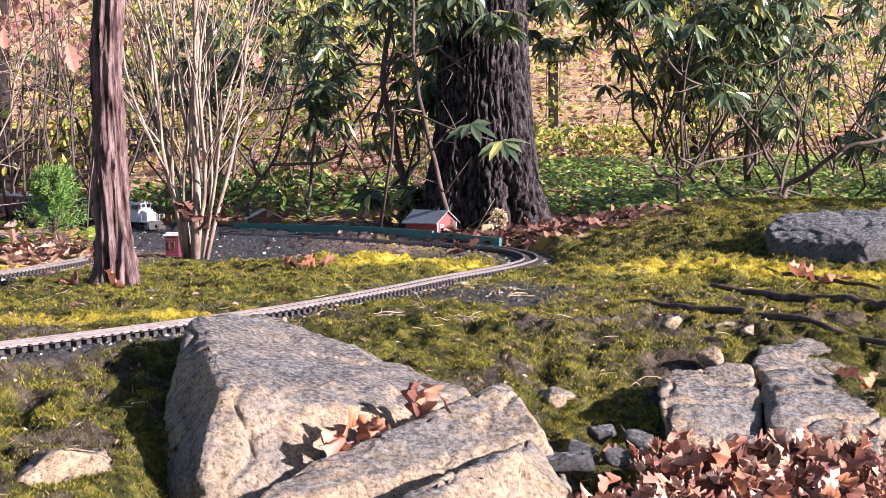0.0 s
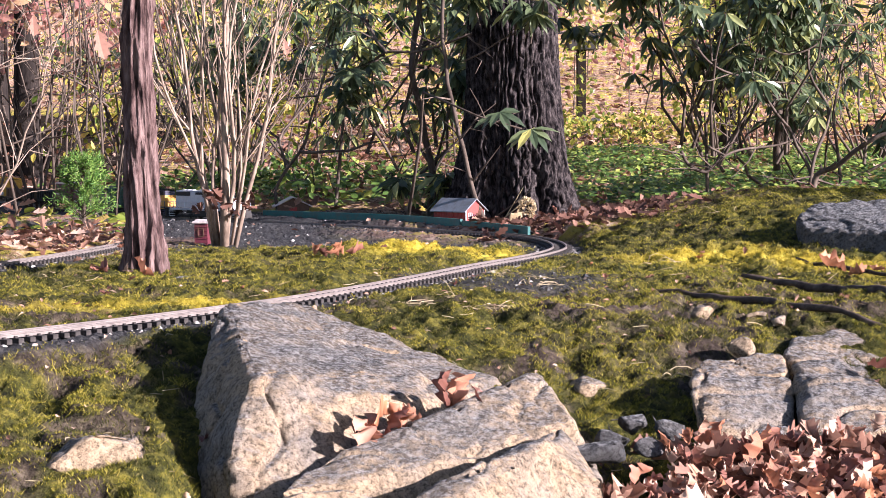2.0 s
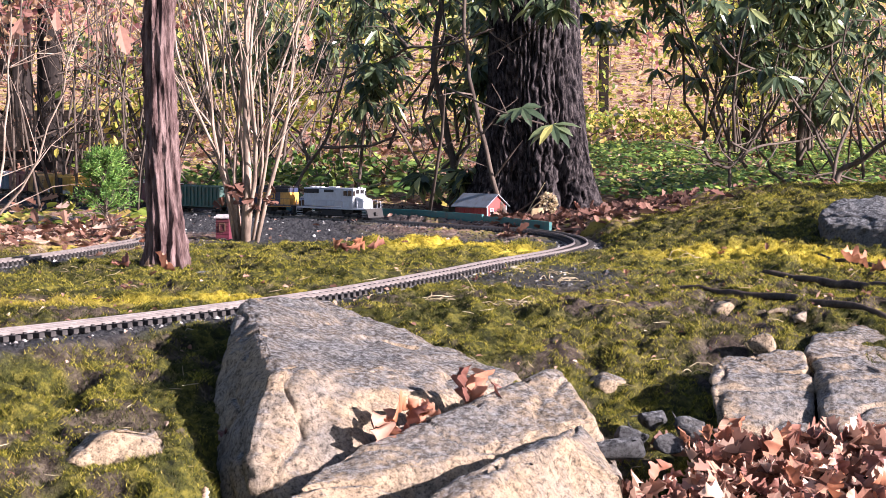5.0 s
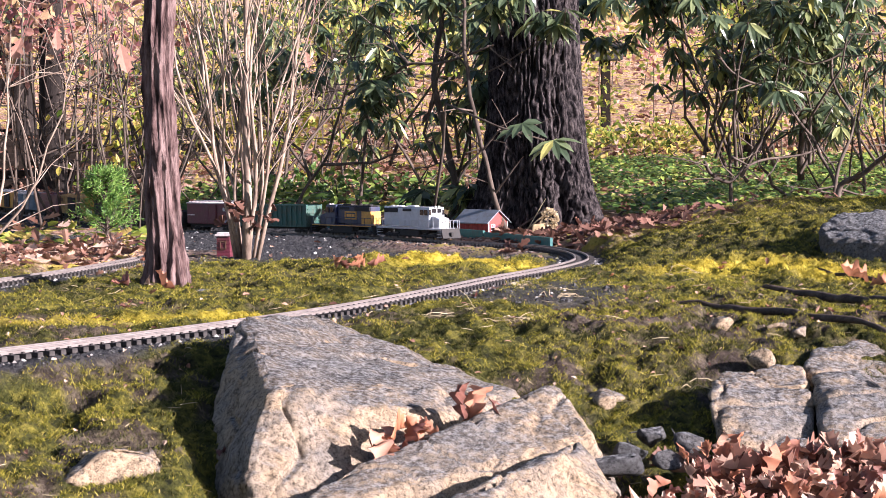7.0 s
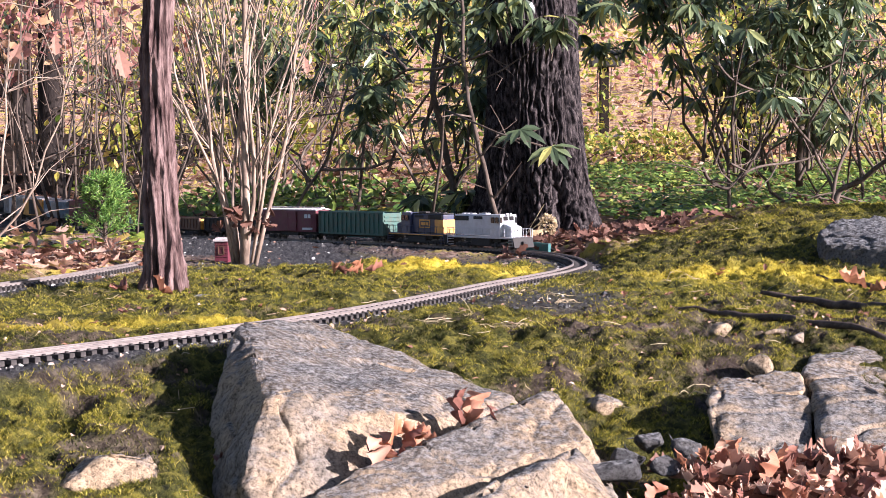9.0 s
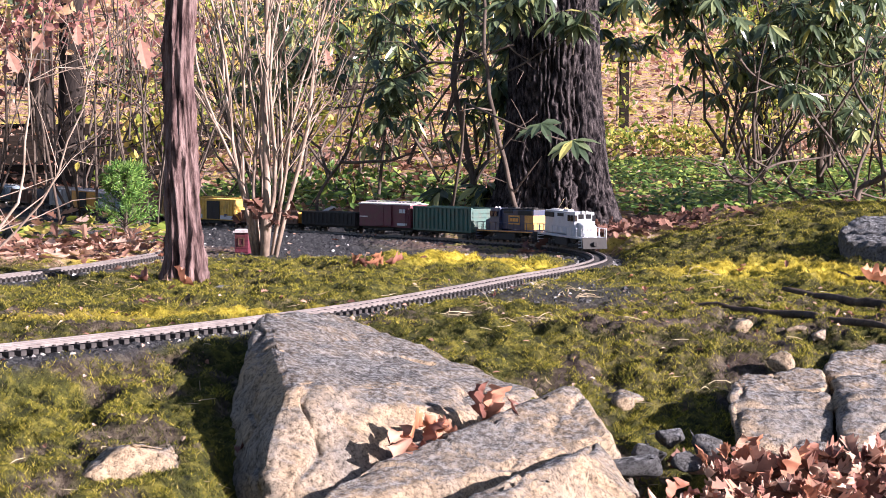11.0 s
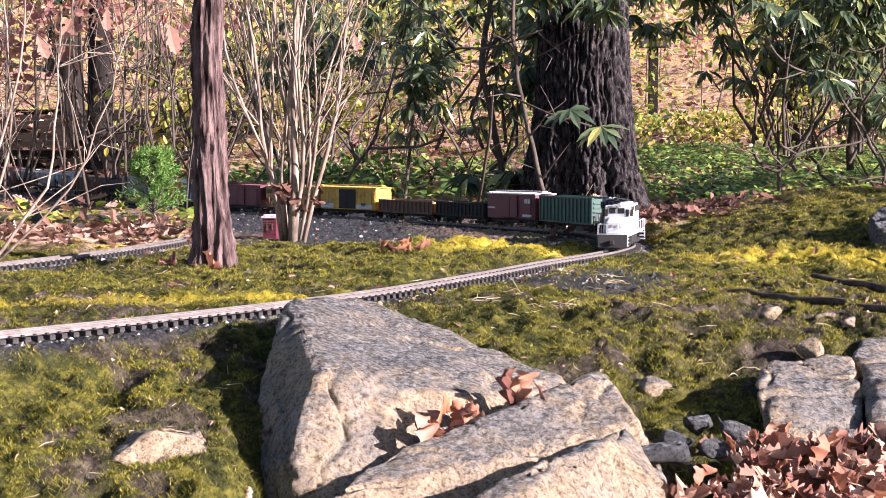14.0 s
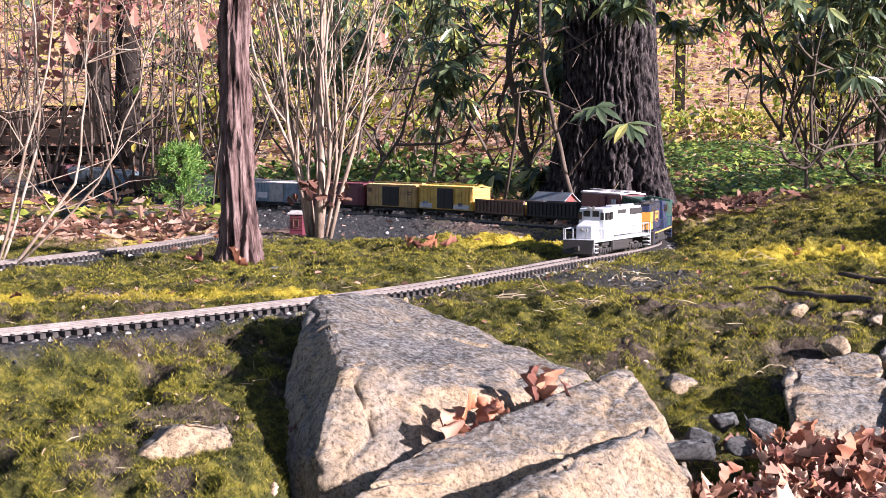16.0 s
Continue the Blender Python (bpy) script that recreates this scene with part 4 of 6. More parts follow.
crooked_branches("crooked bare twiggy branches over green ground cover", [
    ([(2.23, 8.6, 0.19), (2.14, 8.7, 0.42), (2.02, 8.7, 0.59), (2.01, 8.8, 0.84), (2.08, 8.9, 1.18), (2.08, 8.9, 1.31)], 0.01),
    ([(1.54, 8.5, 0.34), (1.6, 8.5, 0.26), (1.68, 8.5, 0.23), (1.76, 8.5, 0.3), (1.97, 8.6, 0.35), (2.17, 8.7, 0.39)], 0.009),
    ([(2.14, 8.2, 0.22), (2.24, 8.1, 0.29), (2.36, 8.0, 0.39), (2.56, 8.0, 0.45)], 0.016),
    ([(1.67, 8.5, 0.36), (1.76, 8.5, 0.3)], 0.007),
    ([(1.61, 8.6, 0.89), (1.75, 8.6, 0.75), (1.97, 8.7, 0.69), (2.19, 8.8, 0.67)], 0.007),
    ([(1.95, 8.8, 0.97), (2.19, 8.8, 0.96), (2.52, 8.8, 0.99)], 0.007),
    ([(2.02, 8.7, 0.87), (2.13, 8.7, 0.83), (2.28, 8.7, 0.87), (2.35, 8.7, 0.98)], 0.006),
    ([(2.23, 8.6, 0.24), (2.34, 8.7, 0.51), (2.28, 8.8, 0.71), (2.28, 8.9, 1.08)], 0.011),
    ([(2.46, 8.9, 0.24), (2.45, 9.0, 0.63), (2.57, 9.0, 0.94)], 0.01),
    ([(2.15, 9.2, 1.1), (2.17, 9.2, 1.03), (2.19, 9.2, 0.78), (2.2, 9.2, 0.23)], 0.035),
])


def sprig():
    random.seed(31)
    t = thing("rhododendron_branch", "thin rhododendron branch with pale green leaves before the oak", "branch")
    st, lv = Soup(), Soup()
    root = Vector((0.25, 8.2, 0.62))
    st.tube([Vector((0.18, 8.5, 0.0)), Vector((0.24, 8.35, 0.4)), root, Vector((0.5, 8.0, 0.50)), Vector((0.70, 7.95, 0.44))], [0.009, 0.008, 0.006, 0.005, 0.004], 6)
    for h, n in ((Vector((0.74, 7.93, 0.44)), 9), (Vector((0.60, 8.0, 0.52)), 6)):
        for i in range(n):
            a = 2 * math.pi * i / n
            dd = Vector((math.cos(a), 0.5 * math.sin(a) - 0.3, 0.25 * math.sin(a * 2) - 0.45 + 0.35 * math.sin(a)))
            lv.leaf(h, dd, Vector((0, -0.6, 1)) + rdir() * 0.3, 0.13 * random.uniform(0.8, 1.15), 0.04, 0.25, 0.4)
    st.make("branch", M_STEM_BROWN, t, smooth=True)
    lv.make("leaves", M_RHODO, t)


sprig()

for k, (bx, by, w, d, z0, z1, n, mat, lf) in enumerate([
        (-1.2, 15.5, 1.6, 0.8, 1.1, 2.4, 700, M_RHODO, 0.11), (1.5, 18.5, 2.0, 0.8, 1.7, 2.9, 650, M_RHODO, 0.13), (4.3, 16.0, 1.5, 0.8, 0.9, 2.4, 900, M_RHODO, 0.11), (-3.5, 14.5, 1.0, 0.6, 0.95, 2.0, 350, M_RHODO, 0.10),
        (-0.6, 14.0, 1.6, 0.9, 0.25, 1.6, 1500, M_BUSH_YELLOW, 0.08), (1.95, 15.2, 1.2, 1.3, 0.34, 0.62, 1500, M_BUSH_YELLOW, 0.06),
        (-3.5, 19.0, 2.0, 1.0, 1.2, 3.2, 600, M_BUSH_YELLOW, 0.09), (4.6, 17.0, 1.5, 1.0, 0.6, 2.4, 1200, M_BUSH_YELLOW, 0.08),
        (0.4, 24.0, 2.2, 1.0, 1.2, 3.4, 1300, M_BUSH_YELLOW, 0.11), (-2.2, 12.6, 1.0, 0.6, 0.9, 1.9, 420, M_PINK, 0.09),
        (-3.4, 16.5, 1.3, 0.6, 1.0, 2.2, 380, M_PINK, 0.10), (4.2, 22.0, 2.5, 1.0, 1.6, 3.6, 1100, M_PINK, 0.11), (3.0, 12.6, 0.7, 0.7, 0.3, 1.5, 700, M_BUSH_YELLOW, 0.06),
        (-0.35, 10.4, 1.0, 0.3, 0.02, 0.28, 900, M_IVY, 0.05), (0.0, 13.0, 1.7, 0.9, 0.25, 1.8, 2300, M_BUSH_YELLOW, 0.055), (-1.6, 13.2, 1.2, 0.6, 0.6, 2.0, 700, M_BUSH_YELLOW, 0.06), (3.7, 13.6, 1.0, 0.6, 0.5, 1.9, 900, M_BUSH_YELLOW, 0.06), (-2.6, 10.2, 0.6, 0.4, 0.75, 1.5, 260, M_PINK, 0.08), (-1.7, 9.4, 0.4, 0.3, 0.85, 1.4, 130, M_PINK, 0.08), (-4.5, 27.0, 3.5, 1.2, 2.2, 5.0, 700, M_BUSH_YELLOW, 0.10), (6.5, 30.0, 3.5, 1.2, 2.0, 5.0, 1100, M_BUSH_YELLOW, 0.14)]):
    lab = {M_RHODO: "dark evergreen shrub standing in the wood", M_PINK: "thin shrub with hanging pinkish autumn leaves", M_IVY: "low green leafy plants behind the track"}.get(mat, "sunlit shrub with yellow-green autumn leaves")
    leaf_bush(bx, by, w, d, z0, z1, n, mat, 60 + k, lf, lab)


def conifer():
    random.seed(17)
    t = thing("dwarf_conifer", "small bushy green conifer sapling in fallen leaves", "conifer")
    x, y = -1.24, 7.42
    z = gz(x, y)
    st, lv = Soup(), Soup()
    st.tube([(x, y, z - 0.02), (x + 0.01, y, z + 0.15), (x, y, z + 0.30)], [0.012, 0.009, 0.004], 6)
    for k in range(95):
        u = random.random() ** 0.8
        h = z + 0.07 + 0.24 * u
        a = random.uniform(0, 6.28)
        l = (0.16 - 0.085 * u) * random.uniform(0.6, 1.05)
        tip = Vector((x + l * math.cos(a), y + l * math.sin(a), h + 0.03))
        r0 = Vector((x, y, h - 0.03))
        st.tube([r0, tip], [0.003, 0.001], 3, False)
        for _ in range(46):
            p = r0.lerp(tip, random.uniform(0.35, 1.08)) + rdir() * 0.012
            lv.leaf(p, rdir() + (tip - r0).normalized(), rdir(), 0.026, 0.0035, 0.1, 0.1)
    st.make("trunk", M_STEM_BROWN, t)
    lv.make("crown", M_SPRUCE, t)


conifer()


# ---- rolling stock: x forward, y left, z up from the rail tops ----
WHEEL = None


def truck(parent, x):
    """A two-axle bogie."""
    global WHEEL
    bm = bmesh.new()
    for sy in (-1, 1):
        box(bm, -0.034, 0.034, sy * 0.036 - 0.003, sy * 0.036 + 0.003, 0.016, 0.023, 0.0015)
        for sx in (-0.023, 0.023):
            box(bm, sx - 0.006, sx + 0.006, sy * 0.036 - 0.005, sy * 0.036 + 0.005, 0.009, 0.021, 0.0015)
        box(bm, -0.009, 0.009, sy * 0.036 - 0.006, sy * 0.036 + 0.006, 0.011, 0.022, 0.0015)
    box(bm, -0.010, 0.010, -0.036, 0.036, 0.017, 0.026)
    o = part("truck", bm, M_STEEL, parent)
    o.location.x = x
    if WHEEL is None:
        w = bmesh.new()
        for sy in (-1, 1):
            cyl(w, (0, sy * 0.0205, 0), (0, sy * 0.0265, 0), 0.0145, sides=16)
            cyl(w, (0, sy * 0.0190, 0), (0, sy * 0.0207, 0), 0.0165, sides=16)
        cyl(w, (0, -0.03, 0), (0, 0.03, 0), 0.003, sides=6)
        WHEEL = bpy.data.meshes.new("wheelset")
        w.to_mesh(WHEEL)
        w.free()
        WHEEL.materials.append(M_WHEEL)
    for sx in (-0.023, 0.023):
        q = new("wheelset", WHEEL)
        q.parent = o
        q.location = (sx, 0, 0.0145)
    return o


def couplers(parent, half):
    for s in (-1, 1):
        bm = bmesh.new()
        box(bm, min(s * half, s * (half + 0.016)), max(s * half, s * (half + 0.016)), -0.006, 0.006, 0.024, 0.034, 0.002)
        box(bm, s * (half + 0.013) - 0.006, s * (half + 0.013) + 0.006, -0.009, 0.007, 0.021, 0.037, 0.002)
        part("coupler", bm, M_STEEL, parent)


def boxcar(label, length, mat, roof, ribs=True, door=None, top=0.150, patches=(), wide=0.104):
    t = thing("boxcar", label, "train car", "cars of the model train")
    h, w = length / 2, wide / 2
    bm = bmesh.new()
    box(bm, -h, h, -w, w, 0.040, top - 0.006, 0.002)
    if ribs:
        n = int(length / 0.026)
        for i in range(n + 1):
            x = -h + 0.006 + (length - 0.012) * i / n
            for s in (-1, 1):
                box(bm, x - 0.0025, x + 0.0025, min(s * w, s * (w + 0.003)), max(s * w, s * (w + 0.003)), 0.044, top - 0.010)
    for e in (-1, 1):
        for i in range(6):
            z = 0.050 + i * 0.0155
            box(bm, min(e * h, e * (h + 0.003)), max(e * h, e * (h + 0.003)), -w + 0.006, w - 0.006, z, z + 0.006)
    part("body", bm, mat, t)
    bm = bmesh.new()
    for s in (-1, 1):
        v = box(bm, -h - 0.003, h + 0.003, min(0, s * (w + 0.003)), max(0, s * (w + 0.003)), top - 0.007, top - 0.002)
        for q in v:
            if abs(q.co.y) < 0.001:
                q.co.z += 0.006
    for i in range(int(length / 0.03)):
        x = -h + 0.015 + i * 0.03
        box(bm, x - 0.002, x + 0.002, -w, w, top - 0.001, top + 0.0025)
    box(bm, -h, h, -0.012, 0.012, top + 0.006, top + 0.009)
    part("roof", bm, roof, t)
    for s in (-1, 1):
        bm = bmesh.new()
        d = 0.058
        box(bm, -d, d, min(s * (w + 0.003), s * (w + 0.007)), max(s * (w + 0.003), s * (w + 0.007)), 0.046, top - 0.012, 0.001)
        for z in (0.062, 0.084, 0.106, 0.128):
            box(bm, -d + 0.006, d - 0.006, min(s * (w + 0.006), s * (w + 0.0085)), max(s * (w + 0.006), s * (w + 0.0085)), z - 0.002, z + 0.002)
        box(bm, -0.002, 0.002, min(s * (w + 0.006), s * (w + 0.009)), max(s * (w + 0.006), s * (w + 0.009)), 0.05, top - 0.016)
        part("door", bm, door or mat, t)
        bm = bmesh.new()
        for q in range(5):
            z = 0.052 + 0.018 * q
            box(bm, h - 0.030, h - 0.008, min(s * (w + 0.005), s * (w + 0.007)), max(s * (w + 0.005), s * (w + 0.007)), z, z + 0.0018)
        for x in (h - 0.030, h - 0.0095):
            box(bm, x, x + 0.0018, min(s * (w + 0.003), s * (w + 0.006)), max(s * (w + 0.003), s * (w + 0.006)), 0.046, 0.130)
        part("ladder", bm, mat, t)
        for x0, x1, z0, z1, pm in patches:
            bm = bmesh.new()
            k = w + 0.0045
            box(bm, x0, x1, min(s * k, s * (k + 0.001)), max(s * k, s * (k + 0.001)), z0, z1)
            part("marking", bm, pm, t)
    bm = bmesh.new()
    box(bm, -h + 0.004, h - 0.004, -0.034, 0.034, 0.028, 0.041)
    box(bm, -0.06, 0.06, -0.045, 0.045, 0.022, 0.034, 0.002)
    part("underframe", bm, M_STEEL, t)
    truck(t, h - 0.065)
    truck(t, -h + 0.065)
    couplers(t, h)
    return t


def gondola(label, length, mat, top, rib=0.024, floor=None, wide=0.104, end_mat=None):
    t = thing("gondola_car", label, "train car", "cars of the model train")
    h, w = length / 2, wide / 2
    for s in (-1, 1):
        bm = bmesh.new()
        box(bm, -h, h, min(s * w, s * (w - 0.004)), max(s * w, s * (w - 0.004)), 0.038, top)
        box(bm, -h - 0.001, h + 0.001, min(s * (w - 0.005), s * (w + 0.005)), max(s * (w - 0.005), s * (w + 0.005)), top - 0.004, top + 0.003, 0.001)
        box(bm, -h, h, min(s * w, s * (w + 0.004)), max(s * w, s * (w + 0.004)), 0.036, 0.043)
        n = int(length / rib)
        for i in range(n + 1):
            x = -h + 0.004 + (length - 0.008) * i / n
            box(bm, x - 0.0035, x + 0.0035, min(s * w, s * (w + 0.005)), max(s * w, s * (w + 0.005)), 0.040, top - 0.003)
        part("side_wall", bm, mat, t)
    for e in (-1, 1):
        bm = bmesh.new()
        box(bm, min(e * h, e * (h - 0.004)), max(e * h, e * (h - 0.004)), -w + 0.004, w - 0.004, 0.038, top - 0.001)
        k = int((top - 0.05) / 0.018)
        for i in range(k):
            z = 0.048 + i * 0.018
            box(bm, min(e * h, e * (h + 0.004)), max(e * h, e * (h + 0.004)), -w + 0.003, w - 0.003, z, z + 0.006)
        part("end_wall", bm, end_mat or mat, t)
    bm = bmesh.new()
    box(bm, -h + 0.005, h - 0.005, -w + 0.005, w - 0.005, 0.034, 0.042)
    box(bm, -h + 0.01, h - 0.01, -0.03, 0.03, 0.026, 0.036)
    part("underframe", bm, floor or M_STEEL, t)
    truck(t, h - 0.065)
    truck(t, -h + 0.065)
    couplers(t, h)
    return t


def hopper(label, length, mat, top=0.140):
    t = thing("hopper_car", label, "train car", "cars of the model train")
    h, w = length / 2, 0.052
    sp = Soup()
    prof = [(-0.03, 0.045), (-w, 0.066), (-w - 0.003, 0.10), (-w + 0.004, top - 0.008), (-0.026, top), (0.026, top), (w - 0.004, top - 0.008), (w + 0.003, 0.10), (w, 0.066), (0.03, 0.045)]
    for x, lift in ((-h, 0.05), (-h + 0.07, 0.0), (h - 0.07, 0.0), (h, 0.05)):
        for a, b in prof:
            sp.v.append((x, a, max(b, 0.045 + lift)))
    n = len(prof)
    for i in range(3):
        for j in range(n):
            k = (j + 1) % n
            sp.f.append((i * n + j, i * n + k, (i + 1) * n + k, (i + 1) * n + j))
    sp.f += [tuple(range(n)), tuple(3 * n + n - 1 - j for j in range(n))]
    sp.make("body", mat, t)
    for i in range(9):
        x = -h + 0.075 + i * (length - 0.15) / 8
        for s in (-1, 1):
            bm = bmesh.new()
            box(bm, x - 0.002, x + 0.002, min(s * w, s * (w + 0.006)), max(s * w, s * (w + 0.006)), 0.068, top - 0.012)
            part("rib", bm, mat, t)
    bm = bmesh.new()
    box(bm, -h + 0.01, h - 0.01, -0.014, 0.014, top + 0.001, top + 0.006)
    for x in (-0.12, -0.04, 0.04, 0.12):
        box(bm, x - 0.02, x + 0.02, -0.02, 0.02, top, top + 0.010, 0.002)
    part("hatches", bm, M_GREY, t)
    bm = bmesh.new()
    box(bm, -h, h, -0.04, 0.04, 0.032, 0.040)
    for e in (-1, 1):
        for s in (-1, 1):
            cyl(bm, (e * (h - 0.004), s * 0.042, 0.036), (e * (h - 0.004), s * 0.042, 0.115), 0.0025, sides=6)
    part("underframe", bm, M_STEEL, t)
    truck(t, h - 0.06)
    truck(t, -h + 0.06)
    couplers(t, h)
    return t


def tank_car(label, length):
    t = thing("tank_car", label, "train car", "cars of the model train")
    h = length / 2
    bm = bmesh.new()
    cyl(bm, (-h + 0.02, 0, 0.086), (h - 0.02, 0, 0.086), 0.045, sides=24)
    for e in (-1, 1):
        cyl(bm, (e * (h - 0.021), 0, 0.086), (e * (h - 0.006), 0, 0.086), 0.045, 0.022, sides=24)
    part("tank", bm, M_STEEL, t)
    bm = bmesh.new()
    cyl(bm, (0, 0, 0.12), (0, 0, 0.148), 0.02, sides=16)
    box(bm, -0.04, 0.04, -0.03, 0.03, 0.128, 0.131)
    part("dome", bm, M_STEEL, t)
    bm = bmesh.new()
    box(bm, -h, h, -0.035, 0.035, 0.03, 0.042)
    part("underframe", bm, M_STEEL, t)
    truck(t, h - 0.06)
    truck(t, -h + 0.06)
    couplers(t, h)
    return t


def locomotive(label, length, mat, trim, roofmat, cab_mat, stripe=None, logo=None, reverse=False):
    """A hood diesel: nose, cab, long hood, walkways with railings."""
    t = thing("diesel_locomotive", label, "locomotive", "locomotives of the model train")
    h = length / 2
    d = -1 if reverse else 1

    def bx(bm, x0, x1, y0, y1, z0, z1, b=0.0):
        return box(bm, min(d * x0, d * x1), max(d * x0, d * x1), y0, y1, z0, z1, b)
    c1, c0 = h - 0.105, h - 0.180
    bm = bmesh.new()
    bx(bm, -h + 0.035, c0, -0.031, 0.031, 0.058, 0.142, 0.004)
    part("long_hood", bm, mat, t)
    bm = bmesh.new()
    bx(bm, -h + 0.04, -h + 0.15, -0.035, 0.035, 0.120, 0.140, 0.003)
    bx(bm, -h + 0.19, -h + 0.26, -0.033, 0.033, 0.126, 0.139, 0.002)
    part("radiator_grille", bm, M_STEEL, t)
    bm = bmesh.new()
    bx(bm, -h + 0.034, c0, -0.029, 0.029, 0.1425, 0.147, 0.002)
    for k in range(3):
        cyl(bm, (d * (-h + 0.07 + 0.035 * k), 0, 0.146), (d * (-h + 0.07 + 0.035 * k), 0, 0.152), 0.014, sides=16)
    bx(bm, -h + 0.20, -h + 0.26, -0.012, 0.012, 0.146, 0.153, 0.002)
    part("hood_roof", bm, roofmat, t)
    bm = bmesh.new()
    v = bx(bm, c0, c1, -0.047, 0.047, 0.052, 0.158, 0.003)
    for q in bm.verts:
        if q.co.z > 0.15 and abs(q.co.y) > 0.03:
            q.co.z -= 0.010
            q.co.y *= 0.86
    part("cab", bm, cab_mat, t)
    bm = bmesh.new()
    for s in (-1, 1):
        for x in (c0 + 0.012, c0 + 0.045):
            bx(bm, x, x + 0.022, min(s * 0.0455, s * 0.0485), max(s * 0.0455, s * 0.0485), 0.112, 0.136)
        bx(bm, c1 - 0.001, c1 + 0.0015, min(s * 0.004, s * 0.026), max(s * 0.004, s * 0.026), 0.122, 0.140)
        bx(bm, c1 - 0.001, c1 + 0.0015, min(s * 0.031, s * 0.042), max(s * 0.031, s * 0.042), 0.112, 0.136)
    part("cab_window", bm, M_GLASS, t)
    bm = bmesh.new()
    bx(bm, c1, h - 0.045, -0.029, 0.029, 0.052, 0.110, 0.006)
    for q in bm.verts:
        if d * q.co.x > h - 0.06 and q.co.z > 0.09:
            q.co.z -= 0.012
    part("nose", bm, trim if not reverse else mat, t)
    bm = bmesh.new()
    for s in (-0.008, 0.008):
        cyl(bm, (d * (c1 + 0.001), s, 0.148), (d * (c1 + 0.006), s, 0.148), 0.006, sides=12)
        cyl(bm, (d * (h - 0.047), s, 0.082), (d * (h - 0.042), s, 0.082), 0.005, sides=12)
    part("headlight", bm, M_GREY, t)
    bm = bmesh.new()
    bx(bm, -h + 0.006, h - 0.006, -0.050, 0.050, 0.046, 0.054, 0.001)
    part("walkway", bm, trim, t)
    bm = bmesh.new()
    bx(bm, -h + 0.12, h - 0.12, -0.030, 0.030, 0.030, 0.047)
    bx(bm, -0.075, 0.075, -0.044, 0.044, 0.012, 0.044, 0.006)
    part("fuel_tank", bm, M_STEEL, t)
    for e in (-1, 1):
        bm = bmesh.new()
        box(bm, min(e * (h - 0.008), e * h), max(e * (h - 0.008), e * h), -0.050, 0.050, 0.010, 0.054, 0.002)
        for q in bm.verts:
            if q.co.z < 0.02 and abs(q.co.y) < 0.06:
                q.co.x += e * 0.012
        part("pilot", bm, M_STEEL, t)
        for s in (-1, 1):
            for z in (0.014, 0.026, 0.038):
                bm = bmesh.new()
                box(bm, min(e * (h - 0.032), e * (h - 0.009)), max(e * (h - 0.032), e * (h - 0.009)), min(s * 0.034, s * 0.053), max(s * 0.034, s * 0.053), z, z + 0.003)
                part("step", bm, trim, t)
    rails = Soup()
    for s in (-1, 1):
        xs = [d * (-h + 0.012 + i * (length - 0.024) / 9) for i in range(10)]
        for x in xs:
            rails.tube([(x, s * 0.048, 0.052), (x, s * 0.048, 0.088)], [0.0012, 0.0012], 4)
        rails.tube([(xs[0], s * 0.048, 0.088), (xs[-1], s * 0.048, 0.088)], [0.0012, 0.0012], 4)
        for e in (-1, 1):
            rails.tube([(e * (h - 0.004), s * 0.05, 0.02), (e * (h - 0.002), s * 0.05, 0.088), (e * (h - 0.004), s * 0.02, 0.088), (e * (h - 0.004), s * 0.02, 0.054)], [0.0015] * 4, 4)
    rails.make("handrail", trim, t)
    if stripe:
        bm = bmesh.new()
        bx(bm, -h + 0.0335, -h + 0.10, -0.0318, 0.0318, 0.059, 0.119)
        part("end_panel", bm, stripe, t)
    if logo:
        for s in (-1, 1):
            bm = bmesh.new()
            for x0, x1, z0, z1 in ((-0.075, -0.068, 0.080, 0.118), (0.005, 0.012, 0.080, 0.118), (-0.075, 0.012, 0.112, 0.118), (-0.075, 0.012, 0.080, 0.085), (-0.06, -0.042, 0.092, 0.106), (-0.038, -0.022, 0.092, 0.106), (-0.018, -0.002, 0.092, 0.106)):
                bx(bm, x0 - 0.02, x1 - 0.02, min(s * 0.032, s * 0.0335), max(s * 0.032, s * 0.0335), z0, z1)
            part("emblem", bm, logo, t)
            bm = bmesh.new()
            bx(bm, -h + 0.01, h - 0.01, min(s * 0.050, s * 0.0512), max(s * 0.050, s * 0.0512), 0.048, 0.052)
            part("sill_stripe", bm, logo, t)
    for e in (-1, 1):
        truck(t, e * (h - 0.085))
        truck(t, e * (h - 0.148))
    couplers(t, h)
    return t


GRAF = [(-0.19, -0.10, 0.046, 0.068, M_WHITE), (-0.17, -0.13, 0.060, 0.078, M_BLUE), (0.065, 0.18, 0.046, 0.066, M_WHITE), (0.10, 0.13, 0.058, 0.074, M_NAVY)]
CNMARK = [(0.115, 0.135, 0.108, 0.126, M_WHITE), (0.140, 0.158, 0.108, 0.126, M_WHITE), (0.10, 0.17, 0.050, 0.061, M_WHITE), (-0.18, -0.12, 0.083, 0.089, M_ROOFLT)]
TAGS = [(-0.17, -0.14, 0.11, 0.13, M_BROWN), (0.12, 0.16, 0.112, 0.118, M_BROWN), (0.12, 0.15, 0.10, 0.106, M_BROWN)]
